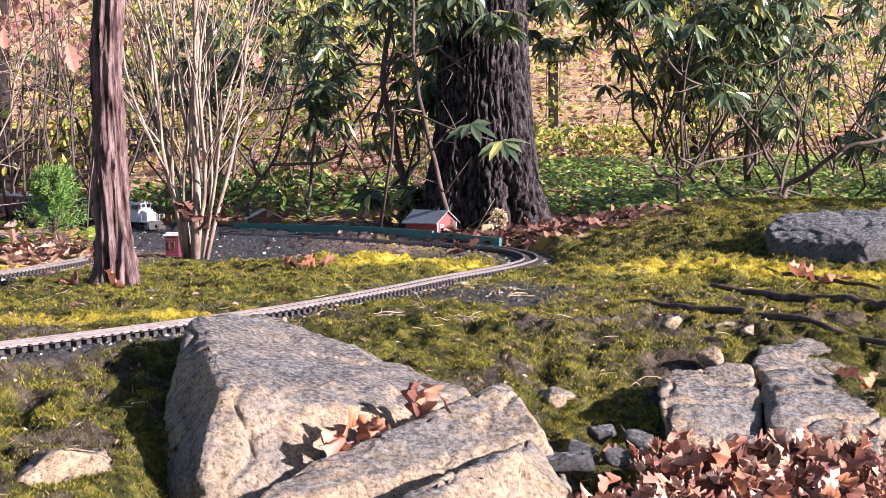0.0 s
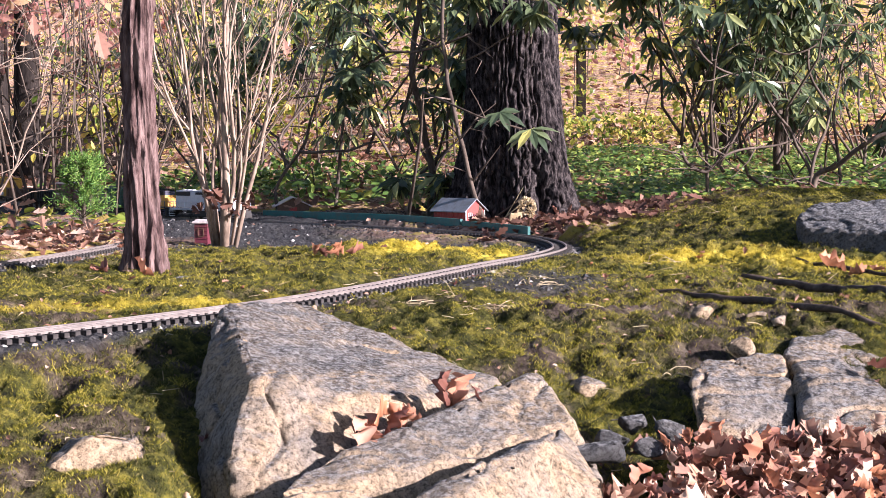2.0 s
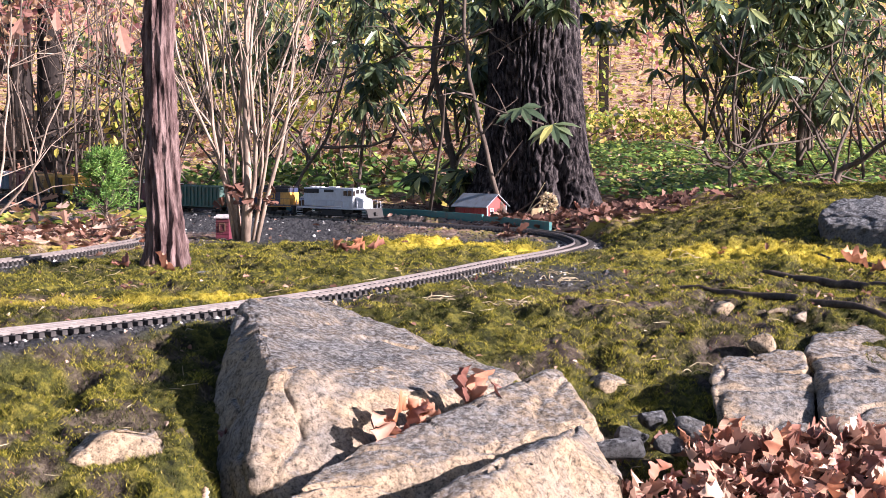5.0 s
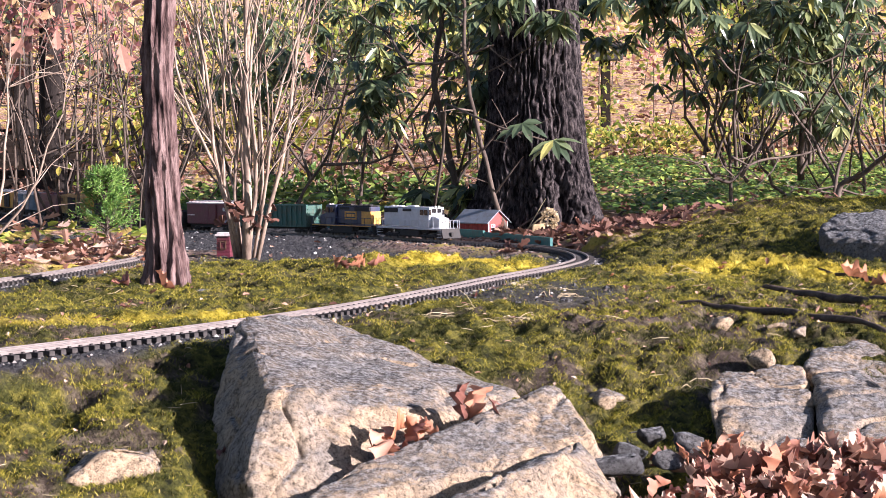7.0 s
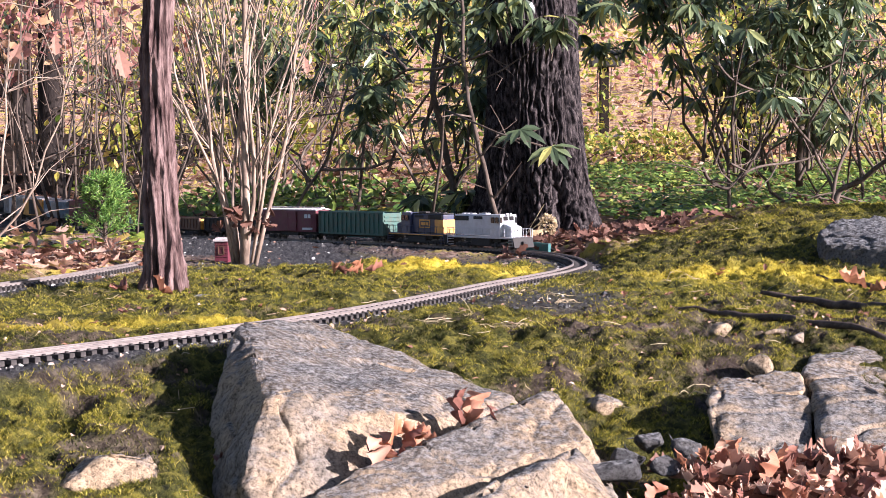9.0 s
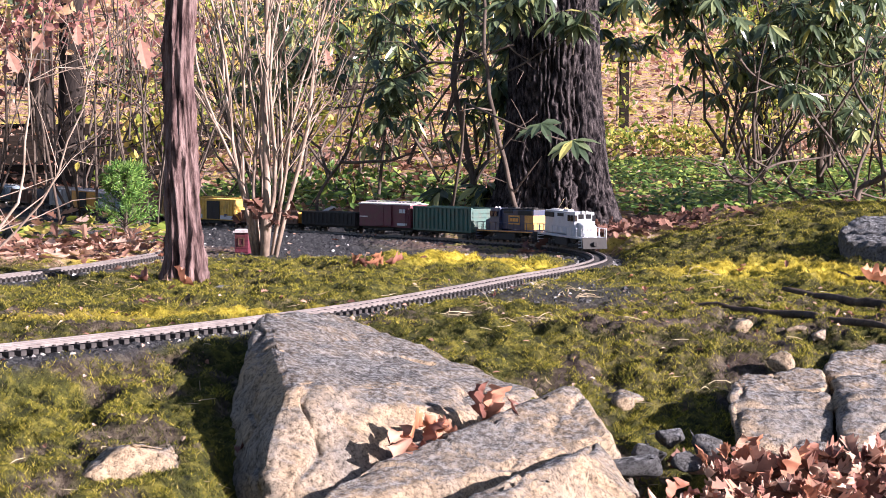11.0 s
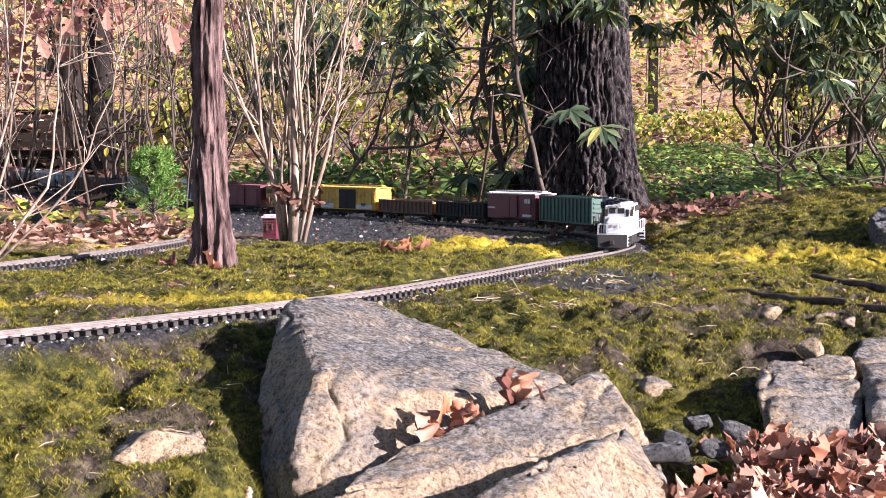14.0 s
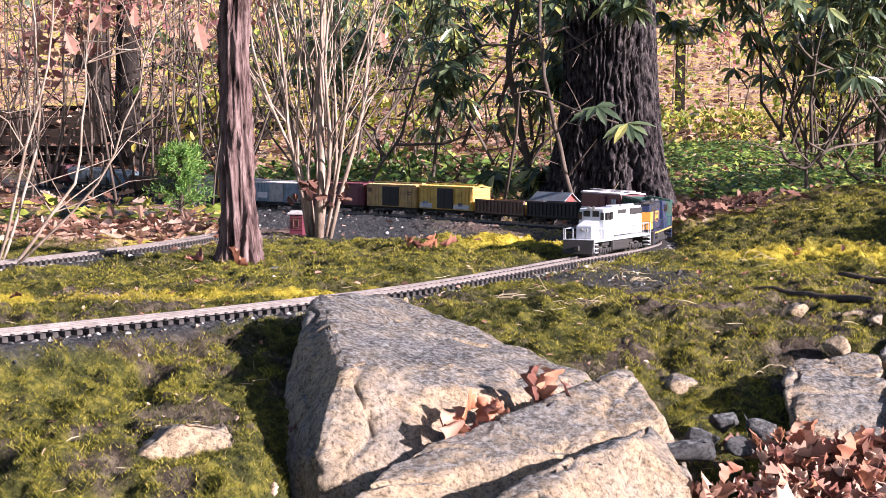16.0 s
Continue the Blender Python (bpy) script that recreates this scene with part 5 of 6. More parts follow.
TRAIN = [
    (locomotive("white diesel model locomotive, plain and dusty, leading the train", 0.52, M_WHITE, M_WHITE, M_WHITE, M_WHITE), 0.52),
    (locomotive("dark blue diesel model locomotive with orange rear panel and emblem", 0.46, M_NAVY, M_NAVY, M_STEEL, M_NAVY, M_GOLD, M_GOLD, True), 0.46),
    (gondola("tall dark green ribbed open model car", 0.48, M_GREEN, 0.142, 0.034), 0.48),
    (boxcar("maroon model boxcar with pale roof and white markings", 0.38, M_MAROON, M_ROOFLT, False, None, 0.152, CNMARK), 0.38),
    (gondola("black ribbed low model gondola", 0.39, M_STEEL, 0.098, 0.03), 0.39),
    (gondola("rusty brown ribbed low model gondola with orange ends", 0.40, M_BROWN, 0.095, 0.03, None, 0.104, M_ORANGE), 0.40),
    (boxcar("yellow ribbed model boxcar with dark door and painted scrawls", 0.40, M_YELLOW, M_YELLOW, True, M_STEEL, 0.152, GRAF), 0.40),
    (boxcar("tan ribbed model boxcar with dark door", 0.36, M_TAN, M_TAN, True, M_STEEL, 0.150, TAGS), 0.36),
    (boxcar("plain maroon model boxcar", 0.40, M_MAROON, M_MAROON, False), 0.40),
    (boxcar("pale blue weathered model boxcar with white patches", 0.40, M_BLUE, M_ROOFLT, True, M_GREY, 0.145, [(-0.17, -0.08, 0.06, 0.09, M_WHITE)]), 0.40),
    (boxcar("orange model boxcar with dark open door", 0.40, M_ORANGE, M_ROOFLT, False, M_STEEL), 0.40),
    (boxcar("grey model boxcar with pale panels", 0.40, M_GREY, M_GREY, True, M_WHITE), 0.40),
    (tank_car("black model tank car", 0.40), 0.40),
    (gondola("rusty brown tall model gondola", 0.40, M_BROWN, 0.120, 0.03), 0.40),
    (hopper("white and blue-grey model covered hopper", 0.42, M_BLUE), 0.42),
    (hopper("grey model covered hopper", 0.42, M_GREY), 0.42),
    (hopper("grey model covered hopper", 0.42, M_GREY), 0.42),
    (boxcar("plain maroon model boxcar", 0.40, M_MAROON, M_MAROON, False), 0.40),
]

# ---- small trackside things ----
def barn():
    t = thing("toy_barn", "small red model barn with grey metal roof behind the track", "model building", m=pose(0.43, 8.40, gz(0.43, 8.40) + 0.005, 0, 0, -48) @ Matrix.Scale(0.84, 4))
    bm = bmesh.new()
    box(bm, -0.13, 0.13, -0.08, 0.08, 0, 0.075)
    v0 = [bm.verts.new(p) for p in ((-0.13, -0.08, 0.075), (-0.13, 0.08, 0.075), (-0.13, 0, 0.135), (0.13, -0.08, 0.075), (0.13, 0.08, 0.075), (0.13, 0, 0.135))]
    bm.faces.new((v0[0], v0[2], v0[1]))
    bm.faces.new((v0[3], v0[4], v0[5]))
    for i in range(12):
        x = -0.12 + i * 0.0218
        box(bm, x, x + 0.002, -0.082, 0.082, 0.002, 0.074)
    part("wall", bm, M_RED, t)
    bm = bmesh.new()
    for s in (-1, 1):
        v = box(bm, -0.145, 0.145, min(0, s * 0.10), max(0, s * 0.10), 0.134, 0.140)
        for q in v:
            if abs(q.co.y) > 0.05:
                q.co.z -= 0.074
    part("roof", bm, M_TINROOF, t)
    for y in (-0.042, 0.042):
        bm = bmesh.new()
        for a in ((-0.016, -0.012), (0.012, 0.016), (-0.002, 0.002)):
            box(bm, 0.1295, 0.134, y + a[0], y + a[1], 0.022, 0.058)
        for z in (0.022, 0.038, 0.055):
            box(bm, 0.1295, 0.1335, y - 0.016, y + 0.016, z, z + 0.003)
        part("window", bm, M_WHITE, t)
    bm = bmesh.new()
    box(bm, 0.1295, 0.1335, -0.016, 0.016, 0.0, 0.050)
    part("door", bm, M_MAROON, t)
    for y in (-0.078, 0.076):
        bm = bmesh.new()
        box(bm, 0.1295, 0.134, y - 0.003, y + 0.003, 0.0, 0.074)
        part("corner_trim", bm, M_WHITE, t)


def cottage():
    t = thing("toy_house", "small brown model house with pale gable roof behind the board", "model building", m=pose(-0.43, 9.32, gz(-0.43, 9.32), 0, 0, 8))
    bm = bmesh.new()
    box(bm, -0.085, 0.085, -0.07, 0.07, -0.02, 0.03)
    v = [bm.verts.new(p) for p in ((-0.085, -0.07, 0.03), (0.085, -0.07, 0.03), (0, -0.07, 0.075))]
    bm.faces.new(v)
    part("wall", bm, M_BROWN, t)
    bm = bmesh.new()
    for s in (-1, 1):
        q = box(bm, min(0, s * 0.105), max(0, s * 0.105), -0.085, 0.075, 0.077, 0.083)
        for k in q:
            if abs(k.co.x) > 0.05:
                k.co.z -= 0.052
    part("roof", bm, M_ROOFLT, t)
    bm = bmesh.new()
    box(bm, -0.02, 0.02, -0.0725, -0.069, -0.01, 0.025)
    part("door", bm, M_RED, t)


def signal_hut():
    z = gz(-0.645, 6.60)
    t = thing("signal_hut", "tiny red wooden hut with white roof beside the shrub", "model building", m=pose(-0.645, 6.60, z, 0, 0, -12))
    bm = bmesh.new()
    box(bm, -0.026, 0.026, -0.026, 0.026, -0.01, 0.080, 0.001)
    for i in range(5):
        box(bm, -0.028, 0.028, -0.028, 0.028, 0.006 + 0.015 * i, 0.008 + 0.015 * i)
    part("wall", bm, M_MAROON, t)
    bm = bmesh.new()
    box(bm, -0.032, 0.032, -0.032, 0.032, 0.080, 0.088, 0.001)
    box(bm, -0.026, 0.026, -0.026, 0.026, 0.088, 0.094, 0.002)
    part("roof", bm, M_ROOFLT, t)
    bm = bmesh.new()
    for a in ((-0.012, -0.009), (0.009, 0.012)):
        box(bm, a[0], a[1], -0.0295, -0.0275, 0.03, 0.06)
    box(bm, -0.012, 0.012, -0.0295, -0.0275, 0.058, 0.061)
    box(bm, -0.012, 0.012, -0.0295, -0.0275, 0.03, 0.033)
    part("window", bm, M_BROWN, t)


def edging():
    t = thing("edging_board", "low dark green edging boards curving behind the track", "edging")
    c, s = spline([(-0.56, 8.95, 0), (-0.2, 8.62, 0), (0.10, 8.30, 0), (0.34, 7.88, 0), (0.52, 7.50, 0), (0.655, 7.13, 0)], 16)
    for a, b, dz in ((0, 0.70, 0), (0.705, 1.0, -0.006)):
        sp = Soup()
        for i in range(25):
            u = (a + (b - a) * i / 24) * s[-1]
            p = Vector([float(np.interp(u, s, c[:, k])) for k in range(3)])
            q = Vector([float(np.interp(min(u + 0.02, s[-1]), s, c[:, k])) for k in range(3)])
            r = Vector([float(np.interp(max(u - 0.02, 0), s, c[:, k])) for k in range(3)])
            d = (q - r).normalized()
            e = Vector((d.y, -d.x, 0))
            for w, z in ((-0.006, -0.06), (0.006, -0.06), (0.006, 0.032 + dz), (-0.006, 0.032 + dz)):
                sp.v.append(p + e * w + Vector((0, 0, z)))
        for i in range(24):
            for j in range(4):
                sp.f.append((4 * i + j, 4 * i + (j + 1) % 4, 4 * i + 4 + (j + 1) % 4, 4 * i + 4 + j))
        sp.f += [(0, 3, 2, 1), (96, 97, 98, 99)]
        sp.make("board", M_BOARD, t)


def dried_flower():
    random.seed(3)
    x, y = 0.70, 7.88
    z = gz(x, y)
    t = thing("dried_flower_head", "tan dried flower head on a thin leaning stalk", "dried flower")
    st, lv = Soup(), Soup()
    st.tube([(x - 0.12, y, z), (x - 0.05, y, z + 0.06), (x, y, z + 0.10)], [0.003, 0.003, 0.002], 4)
    st.tube([(x - 0.10, y + 0.02, z), (x + 0.0, y, z + 0.17)], [0.002, 0.001], 4)
    for _ in range(360):
        d = rdir()
        p = Vector((x + 0.015, y, z + 0.078)) + Vector((d.x * 0.036, d.y * 0.036, d.z * 0.04 if d.z > 0 else d.z * 0.06)) * random.uniform(0.75, 1)
        lv.leaf(p, d + rdir() * 0.5, rdir(), 0.014, 0.010, 0.3, 0.2)
    st.make("stalk", M_STRAW, t)
    lv.make("flower_head", M_STRAW, t)
    b = boulder("block", "small tan stone block behind the track", [(x - 0.075, y - 0.03, z - 0.02), (x - 0.005, y - 0.035, z - 0.02), (x - 0.07, y + 0.03, z - 0.02), (x, y + 0.03, z - 0.02), (x - 0.065, y - 0.03, z + 0.05), (x - 0.01, y - 0.03, z + 0.055), (x - 0.06, y + 0.03, z + 0.05), (x - 0.01, y + 0.03, z + 0.055)], M_TANSTONE, 3, 0.006, "stone")


def lamp_post():
    x, y = 2.60, 21.0
    z = gz(x, y)
    t = thing("garden_post", "dark brown wooden post with a dark box on a flat stone", "post", m=pose(x, y, z))
    bm = bmesh.new()
    box(bm, -0.055, 0.055, -0.055, 0.055, 0.02, 0.9, 0.006)
    part("post", bm, M_TIMBER, t)
    bm = bmesh.new()
    box(bm, -0.17, 0.20, -0.14, 0.14, 0.86, 1.02, 0.01)
    v = box(bm, -0.21, 0.24, -0.18, 0.18, 1.02, 1.06, 0.004)
    part("box", bm, M_STEEL, t)
    bm = bmesh.new()
    box(bm, -0.22, 0.22, -0.16, 0.16, -0.06, 0.03, 0.015)
    part("base_stone", bm, M_ROCK_DARK, t)


def timbers():
    random.seed(9)
    for i in range(8):
        y = 15.6 + i * 1.25
        x0 = -6.5 + random.uniform(-0.4, 0.4)
        ln = random.uniform(3.9, 4.6)
        t = thing("timber_step", "long dark weathered timber laid across the leafy slope", "timber", "timber steps")
        z = gz(x0 + ln / 2, y)
        bm = bmesh.new()
        box(bm, x0, x0 + ln, y - 0.09, y + 0.09, z - 0.05, z + 0.10, 0.012)
        part("beam", bm, M_TIMBER, t)


def roots():
    for k, (pts, rad) in enumerate([([(0.70, 4.27), (0.85, 4.12), (1.01, 3.88), (1.17, 3.68), (1.35, 3.5)], [0.005, 0.010, 0.008, 0.007, 0.005]),
                                    ([(1.00, 4.62), (1.16, 4.42), (1.25, 4.22), (1.30, 4.02), (1.4, 3.85)], [0.006, 0.012, 0.014, 0.011, 0.007]),
                                    ([(1.27, 5.1), (1.36, 4.85), (1.45, 4.6)], [0.004, 0.007, 0.005])]):
        t = thing("tree_root", "dark gnarled tree root lying across the moss", "root", "roots")
        p3 = [(a, b, gz(a, b) + 0.012) for a, b in pts]
        c, s = spline(p3, 8)
        sp = Soup()
        rr = np.interp(np.linspace(0, 1, len(c)), np.linspace(0, 1, len(rad)), rad)
        sp.tube([Vector(p) + Vector((0.02 * noise.noise(Vector(p) * 9), 0.03 * noise.noise(Vector(p) * 8), 0.012 * noise.noise(Vector(p) * 14))) for p in c], [r * (1 + 0.4 * noise.noise(Vector(p) * 23)) for r, p in zip(rr, c)], 10)
        sp.make("root", M_ROOT, t, smooth=True)


barn()
cottage()
signal_hut()
edging()
dried_flower()
lamp_post()
timbers()
roots()


# ---- fallen leaves and litter ----
def dry_leaf_meshes(n, mat, seed, size=0.062):
    random.seed(seed)
    out = []
    for k in range(n):
        s = Soup()
        s.lobed((-0.4 * size, 0, 0), (1, 0, 0), (0, 0, 1), size * random.uniform(0.8, 1.2), random.uniform(0.3, 1.2))
        roll = random.uniform(-1, 1)
        for q in s.v:
            q.z += roll * 14 * q.x * q.y + 6 * abs(roll) * q.y * q.y + 0.006 * math.sin(90 * q.x + 9 * roll)
            q += rdir() * 0.0025
        me = bpy.data.meshes.new("fallen_leaf")
        me.from_pydata([tuple(v) for v in s.v], [], s.f)
        me.materials.append(mat)
        me.polygons.foreach_set("use_smooth", [True] * len(me.polygons))
        out.append(me)
    return out


def object_leaf(name, stops):
    m = leafy(name, stops, 0.6, 0.35, 0.25)
    nt = m.node_tree
    info = nt.nodes.new("ShaderNodeObjectInfo")
    for n in nt.nodes:
        if n.type == "VALTORGB" and n.inputs[0].links and n.inputs[0].links[0].from_socket.name == "Random Per Island":
            nt.links.new(info.outputs["Random"], n.inputs[0])
    return m


M_LEAF_ONE = object_leaf("single_oak_leaf", [(0.0, (0.12, 0.045, 0.035)), (0.35, (0.32, 0.14, 0.10)), (0.6, (0.52, 0.22, 0.11)), (0.8, (0.50, 0.28, 0.20)), (1.0, (0.62, 0.42, 0.30))])
LEAVES = dry_leaf_meshes(24, M_LEAF_ONE, 5)


def lay(x, y, z, tilt=0.6, scale=1.0, label="curled russet oak leaf lying on the bank"):
    o = new("fallen_leaf", random.choice(LEAVES))
    o.matrix_basis = Matrix.LocRotScale((x, y, z), Euler((random.gauss(0, tilt), random.gauss(0, tilt), random.uniform(0, 6.28))), (scale,) * 3)
    tagged(o, label, "leaf", "fallen leaves")


def leaf_pile():
    """The heap of oak leaves against the rocks."""
    random.seed(12)
    under = Soup()
    for k in range(1300):
        x, y = random.uniform(0.34, 1.14), random.uniform(2.50, 3.10)
        edge = 3.07 - 0.10 * abs(x - 0.75) - (0.20 if x < 0.50 else 0)
        if y > edge:
            continue
        z = -0.275 + 0.11 * (y - 2.6) / 0.5
        if k < 330:
            lay(x, y, z + random.uniform(0.015, 0.05), 1.1, random.uniform(0.5, 1.0), "curled russet oak leaf in the heap against the rocks")
        else:
            under.lobed((x, y, z + random.uniform(-0.02, 0.02)), rdir(0.4), Vector((0, 0, 1)) + rdir() * 0.9, 0.058 * random.uniform(0.7, 1.2), random.uniform(0.3, 1.2))
    tagged(under.make("leaf_litter", M_DRY), "heap of russet oak leaves against the rocks", "leaf litter", kind="stuff")
    for _ in range(15):
        u = random.random()
        lay(-0.04 + 0.24 * u + random.gauss(0, 0.012), 2.92 + 0.16 * u + random.gauss(0, 0.02), -0.135 + 0.05 * u + random.uniform(0, 0.025), 0.9, random.uniform(0.75, 1.15), "curled russet oak leaf caught between two rocks")
    for x, y in ((-0.16, 5.66), (-0.11, 5.68), (-0.19, 5.70), (-0.13, 5.60), (-0.06, 5.63), (-0.72, 5.06), (-0.78, 5.08), (-0.66, 5.02), (1.34, 4.7), (1.4, 4.75), (1.30, 4.8)):
        lay(x, y, gz(x, y) + 0.022, 0.5, random.uniform(0.85, 1.25))
    for _ in range(34):
        x, y = random.uniform(-1.1, 1.2), random.uniform(2.9, 6.5)
        if line_dist(np.array([x]), np.array([y]), TRK)[0][0] > 0.12:
            lay(x, y, gz(x, y) + 0.012, 0.3, random.uniform(0.25, 0.5))


leaf_pile()


def litter(name, label, n, x0, x1, y0, y1, keep, mat, size, lift=0.02):
    random.seed(int(n + 10 * y0))
    x, y, z = scatter(n, x0, x1, y0, y1, keep)
    s = Soup()
    for a, b, c in zip(x, y, z):
        s.lobed((a, b, c + random.uniform(0.004, lift)), rdir(0.3), Vector((0, 0, 1)) + rdir() * 0.6, size * random.uniform(0.6, 1.2), random.uniform(0.1, 0.7))
    tagged(s.make(name, mat), label, "leaf litter", kind="stuff")


litter("leaf_litter", "drift of brown oak leaves round the foot of the oak", 2600, 0.45, 2.0, 6.2, 8.6, lambda x, y: litter_at(x, y) * (line_dist(x, y, TRK)[0] > 0.10) * (1 - 0.9 * sstep(0.3, 0.0, 0.5 - (x - 0.9))), M_DRY_DULL, 0.058)
litter("leaf_litter", "brown and orange leaves round the little conifer", 1100, -2.0, -0.95, 5.9, 7.7, lambda x, y: litter_at(x, y) * (line_dist(x, y, SID)[0] > 0.08), M_DRY, 0.055, 0.05)
litter("leaf_litter", "fallen leaves on the woodland floor behind the track", 7000, -6, 6, 8.6, 20, lambda x, y: litter_at(x, y) * sstep(0.45, 0.35, np.abs(x) / y), M_DRY, 0.10, 0.04)
litter("leaf_litter", "fallen leaves on the far woodland slope", 9000, -14, 14, 20, 45, lambda x, y: 1.0 * (np.abs(x) / y < 0.36), M_DRY, 0.13, 0.08)
litter("leaf_litter", "dark leaf crumbs beside the railway", 150, -1.2, 1.3, 4.3, 8.6, lambda x, y: 0.6 * (line_dist(x, y, TRK)[0] > 0.07), M_DRY, 0.03, 0.008)


def ground_cover():
    random.seed(4)

    def keep(x, y):
        return (sstep(1.0, 1.5, x + 0.12 * (y - 9)) * sstep(3.3, 3.0, np.abs(x - 2.2))) * (0.35 + 0.65 * sstep(-0.4, 0.4, wave(x, y, 3)))
    x, y, z = scatter(17000, 0.6, 4.6, 8.4, 14.0, keep)
    s = Soup()
    for a, b, c in zip(x, y, z):
        h = random.uniform(0.02, 0.10)
        for _ in range(2):
            s.leaf((a, b, c + h), rdir(0.2), Vector((0, -0.3, 1)) + rdir() * 0.5, 0.042 * random.uniform(0.6, 1.3), 0.026, 0.15, 0.2)
    tagged(s.make("ground_cover", M_IVY), "low glossy green ground cover behind the oak", "ground cover", kind="stuff")
    x, y, z = scatter(2600, -2.2, 0.4, 8.9, 11.5, lambda x, y: 0.8 * (line_dist(x, y, TRK)[0] > 0.25) * (y > 9.2 - 0.6 * x))
    s = Soup()
    for a, b, c in zip(x, y, z):
        s.leaf((a, b, c + random.uniform(0.01, 0.14)), rdir(0.3), Vector((0, -0.3, 1)) + rdir() * 0.5, 0.07 * random.uniform(0.7, 1.3), 0.035, 0.15, 0.2)
    tagged(s.make("ground_cover", M_IVY), "low green plants and weeds behind the track", "ground cover", kind="stuff")
    x, y, z = scatter(200, -1.9, -1.0, 6.8, 7.7, lambda x, y: 0.8 + 0 * x)
    s = Soup()
    for a, b, c in zip(x, y, z):
        s.leaf((a, b, c + random.uniform(0.02, 0.10)), rdir(0.3), Vector((0, -0.3, 1)) + rdir() * 0.5, 0.06 * random.uniform(0.7, 1.3), 0.04, 0.15, 0.2)
    tagged(s.make("ground_cover", M_BUSH_YELLOW), "yellow-green leafy weeds under the little conifer", "ground cover", kind="stuff")


ground_cover()


def gravel(label, n, keep, stops, seed):
    random.seed(seed)
    x, y, z = scatter(n, -1.6, 1.0, 2.9, 9.2, keep)
    v, f = [], []
    base = [(1, 0, 0), (-0.5, 0.85, 0), (-0.5, -0.85, 0), (0.25, 0.1, 0.75), (-0.3, 0.2, 0.6)]
    for a, b, c in zip(x, y, z):
        r = random.uniform(0.003, 0.008) * (1.8 if random.random() < 0.03 else 1)
        w = random.uniform(0, 6.28)
        k = len(v)
        for p in base:
            v.append((a + r * (p[0] * math.cos(w) - p[1] * math.sin(w)), b + r * (p[0] * math.sin(w) + p[1] * math.cos(w)), c + r * p[2]))
        f += [(k, k + 1, k + 4, k + 3), (k + 1, k + 2, k + 4), (k + 2, k, k + 3), (k + 2, k + 3, k + 4)]
    tagged(obj("gravel", v, f, leafy("gravel_chip", stops, 0.9, 0.2, 0)), label, "gravel", kind="stuff")


gravel("dark grey loose gravel inside the loop", 15000, lambda x, y: gravel_at(x, y), [(0.0, (0.02, 0.02, 0.022)), (0.7, (0.055, 0.055, 0.058)), (0.95, (0.12, 0.115, 0.11)), (1.0, (0.6, 0.58, 0.55))], 6)
gravel("pale grey ballast between the ties", 60000, lambda x, y: sstep(0.085, 0.05, np.minimum(line_dist(x, y, TRK)[0], line_dist(x, y, SID)[0])), [(0.0, (0.10, 0.095, 0.092)), (0.6, (0.30, 0.275, 0.26)), (1.0, (0.60, 0.56, 0.52))], 7)


def straw(x, y, n, h, seed):
    random.seed(seed)
    t = thing("dry_grass_tuft", "tuft of bleached curling dry grass beside the track", "grass", "dry grass tufts")
    z = gz(x, y)
    for _ in range(n):
        s = Soup()
        d = (rdir(0.2) + Vector((0, 0, random.uniform(0.2, 1.6)))).normalized()
        p = Vector((x + random.gauss(0, 0.025), y + random.gauss(0, 0.025), z - 0.003))
        pts = [p]
        l = h * random.uniform(0.6, 1.3) / 6
        for _ in range(7):
            d = (d + Vector((0, 0, -random.uniform(0.1, 0.5))) + rdir() * 0.25).normalized()
            p = p + d * l
            p.z = max(p.z, z + 0.002)
            pts.append(p.copy())
        s.tube(pts, [0.0009] * 5 + [0.0007, 0.0005, 0.0003], 3, False)
        s.make("grass_blade", M_STRAW, t)


def debris():
    """Dry stalks and crumbs lying on the moss."""
    random.seed(66)
    x, y, z = scatter(170, -1.0, 1.3, 2.5, 5.2, lambda x, y: (line_dist(x, y, TRK)[0] > 0.08) * 0.9)
    z = z + 0.062 * (cushion(x, y) - 0.5)
    st = Soup()
    for a, b, c in zip(x, y, z):
        d = Vector((random.gauss(0, 1), random.gauss(0, 1), random.gauss(0, 0.25))).normalized()
        l = random.uniform(0.012, 0.06)
        q = Vector((a, b, c + 0.008))
        st.tube([q - d * l / 2, q + rdir(0.3) * 0.12 * l, q + d * l / 2], [0.0005, 0.0009, 0.0004], 4)
    tagged(st.make("dry_stalk_litter", M_STRAW), "pale dry stalks scattered over the moss", "plant litter", kind="stuff")
    x, y, z = scatter(900, -1.0, 1.3, 2.5, 5.2, lambda x, y: (line_dist(x, y, TRK)[0] > 0.08) * (0.25 + 0.75 * soil_at(x, y)))
    z = z + 0.062 * (cushion(x, y) - 0.5)
    cr = Soup()
    for a, b, c in zip(x, y, z):
        cr.leaf((a, b, c + 0.006), rdir(0.4), Vector((0, 0, 1)) + rdir() * 0.7, random.uniform(0.006, 0.020), random.uniform(0.004, 0.010), 0.5, 0.6)
    tagged(cr.make("leaf_crumbs", M_DRY), "brown leaf crumbs and chips on bare soil", "plant litter", kind="stuff")


debris()
for x, y, z, sc in ((0.99, 3.36, -0.075, 1.1), (1.03, 3.32, -0.085, 0.9), (-0.33, 2.72, -0.215, 0.5), (-0.30, 2.78, -0.20, 0.4), (-0.36, 2.76, -0.205, 0.45), (-0.29, 3.0, -0.14, 0.4)):
    random.seed(int(1000 * y))
    lay(x, y, z, 0.8, sc)

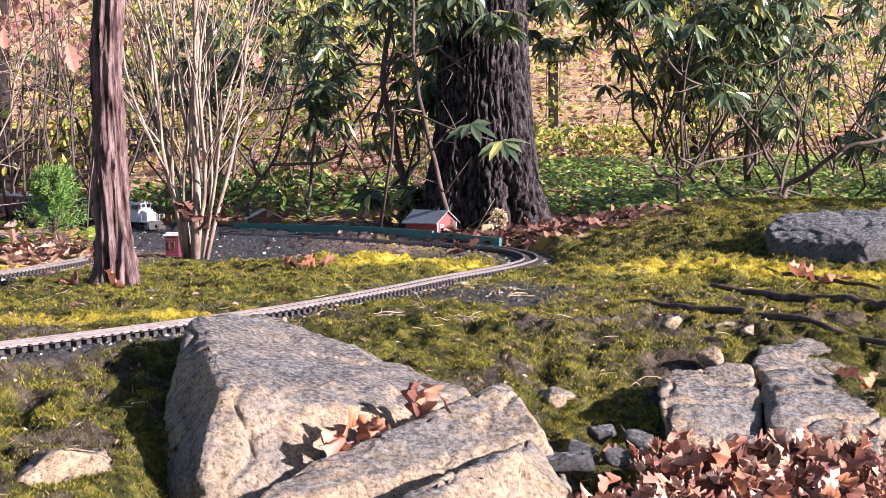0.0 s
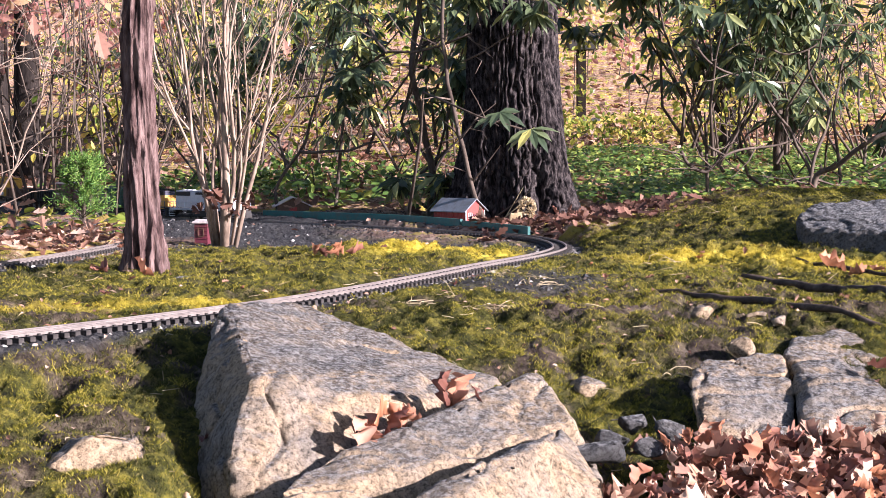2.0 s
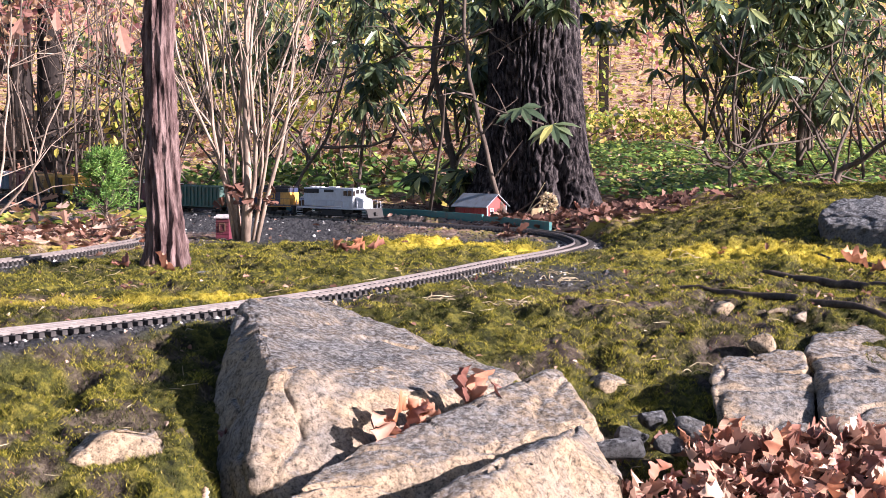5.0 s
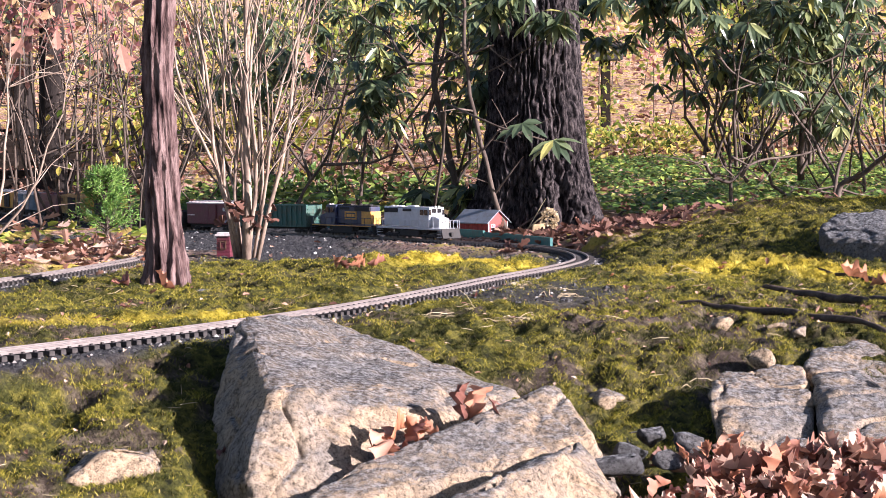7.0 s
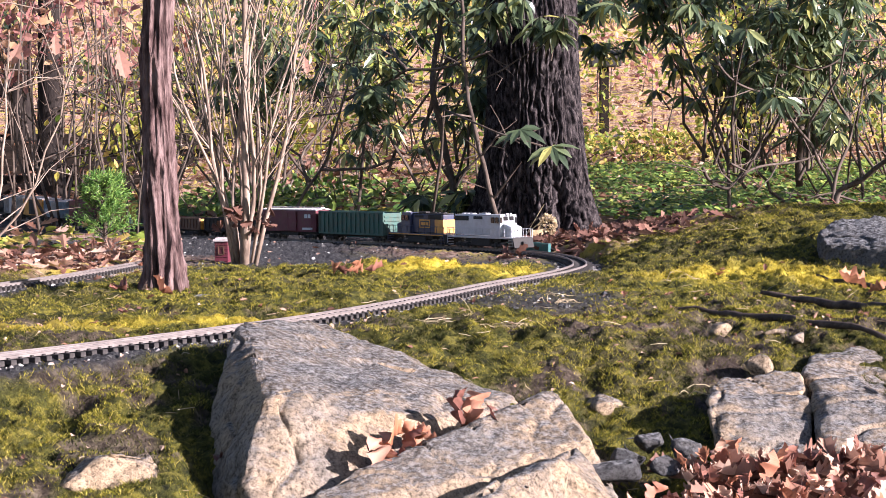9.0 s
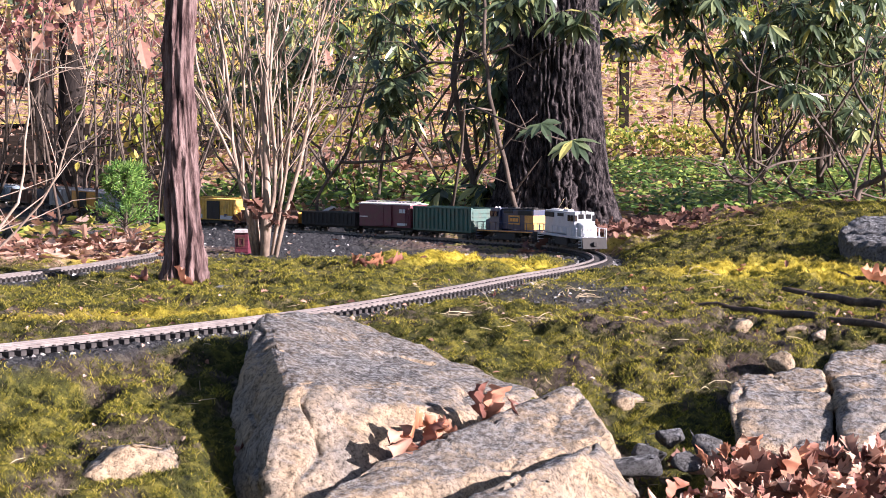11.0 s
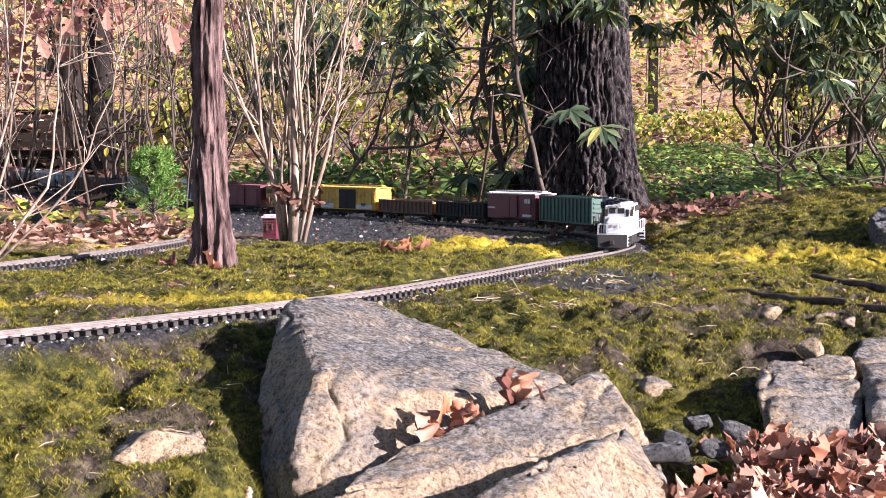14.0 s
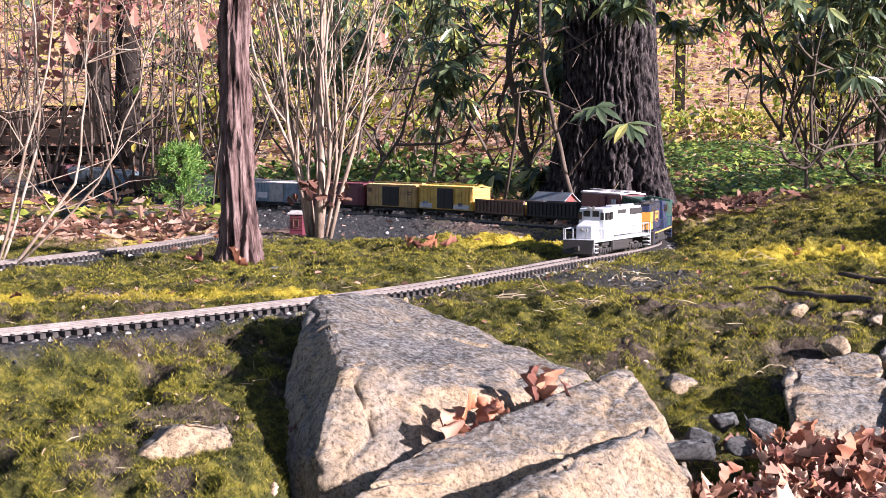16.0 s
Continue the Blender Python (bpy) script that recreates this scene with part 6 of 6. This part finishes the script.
for k, (sx, sy, n, h) in enumerate([(0.28, 3.98, 16, 0.06), (0.22, 4.3, 10, 0.05), (0.44, 4.55, 10, 0.07), (0.10, 4.10, 9, 0.05), (0.46, 4.8, 5, 0.09), (0.85, 5.25, 9, 0.06), (0.95, 5.35, 9, 0.07), (0.40, 5.0, 14, 0.03), (1.3, 6.3, 9, 0.08), (0.6, 3.5, 4, 0.06), (-0.45, 3.62, 5, 0.04), (1.2, 6.9, 8, 0.08)]):
    straw(sx, sy, n, h, 80 + k)


# ---- unseen evergreens added outside the view to shade the back of the rise ----
for k, (tx, ty, w, z0, z1, n) in enumerate([(4.7, 5.55, 0.45, 0.9, 1.6, 120), (5.9, 7.6, 0.6, 0.8, 1.9, 190), (6.6, 8.8, 0.6, 0.8, 2.0, 150)]):
    rhododendron(tx, ty, w, 0.4, z0, z1, n, 220 + k, 0.17, "unseen dense rhododendron added to shade the bank from the side")

build_track("railway_track", "garden railway track with weathered pale ties curving through moss and gravel", TRK, TRK_S, 0.1, 19.0, 300)
build_track("siding_track", "short curve of garden railway track with pale ties in gravel", SID, SID_S, 0.05, float(SID_S[-1]) - 0.05, 110)

# where the leading coupler stands on the line, by seconds
FRONT = [(0, 7.235), (2, 6.79), (2.5, 6.672), (3, 6.548), (3.5, 6.421), (4, 6.288), (6.5, 5.569), (7, 5.419), (8, 5.121), (9, 4.83), (11.5, 4.129), (12.5, 3.859), (13.5, 3.603), (14.5, 3.333), (15, 3.211), (16, 2.932)]


def smooth_front(t):
    """A smooth run through the stations of FRONT."""
    ts, ss = [a for a, _ in FRONT], [b for _, b in FRONT]
    return float(np.polyval(np.polyfit(ts, ss, 6), t))


def car_pose(s_mid, half):
    """A car on its two bogies; it runs towards smaller s."""
    a, b = on_line(s_mid - half), on_line(s_mid + half)
    x = (a - b).normalized()
    y = Vector((0, 0, 1)).cross(x).normalized()
    z = x.cross(y)
    p = (a + b) / 2
    return Matrix(((x.x, y.x, z.x, p.x), (x.y, y.y, z.y, p.y), (x.z, y.z, z.z, p.z), (0, 0, 0, 1)))


def motions():
    for k in range(len(TRAIN)):
        back = sum(l + 0.032 for _, l in TRAIN[:k])
        ob, length = TRAIN[k]
        rows = []
        for i in range(65):
            t = i * 0.25
            s = smooth_front(t) + 0.016 + back + length / 2
            rows.append((t, car_pose(min(s, TRK_S[-1] - 0.3), length / 2 - 0.08)))
        walk(ob, rows)


motions()
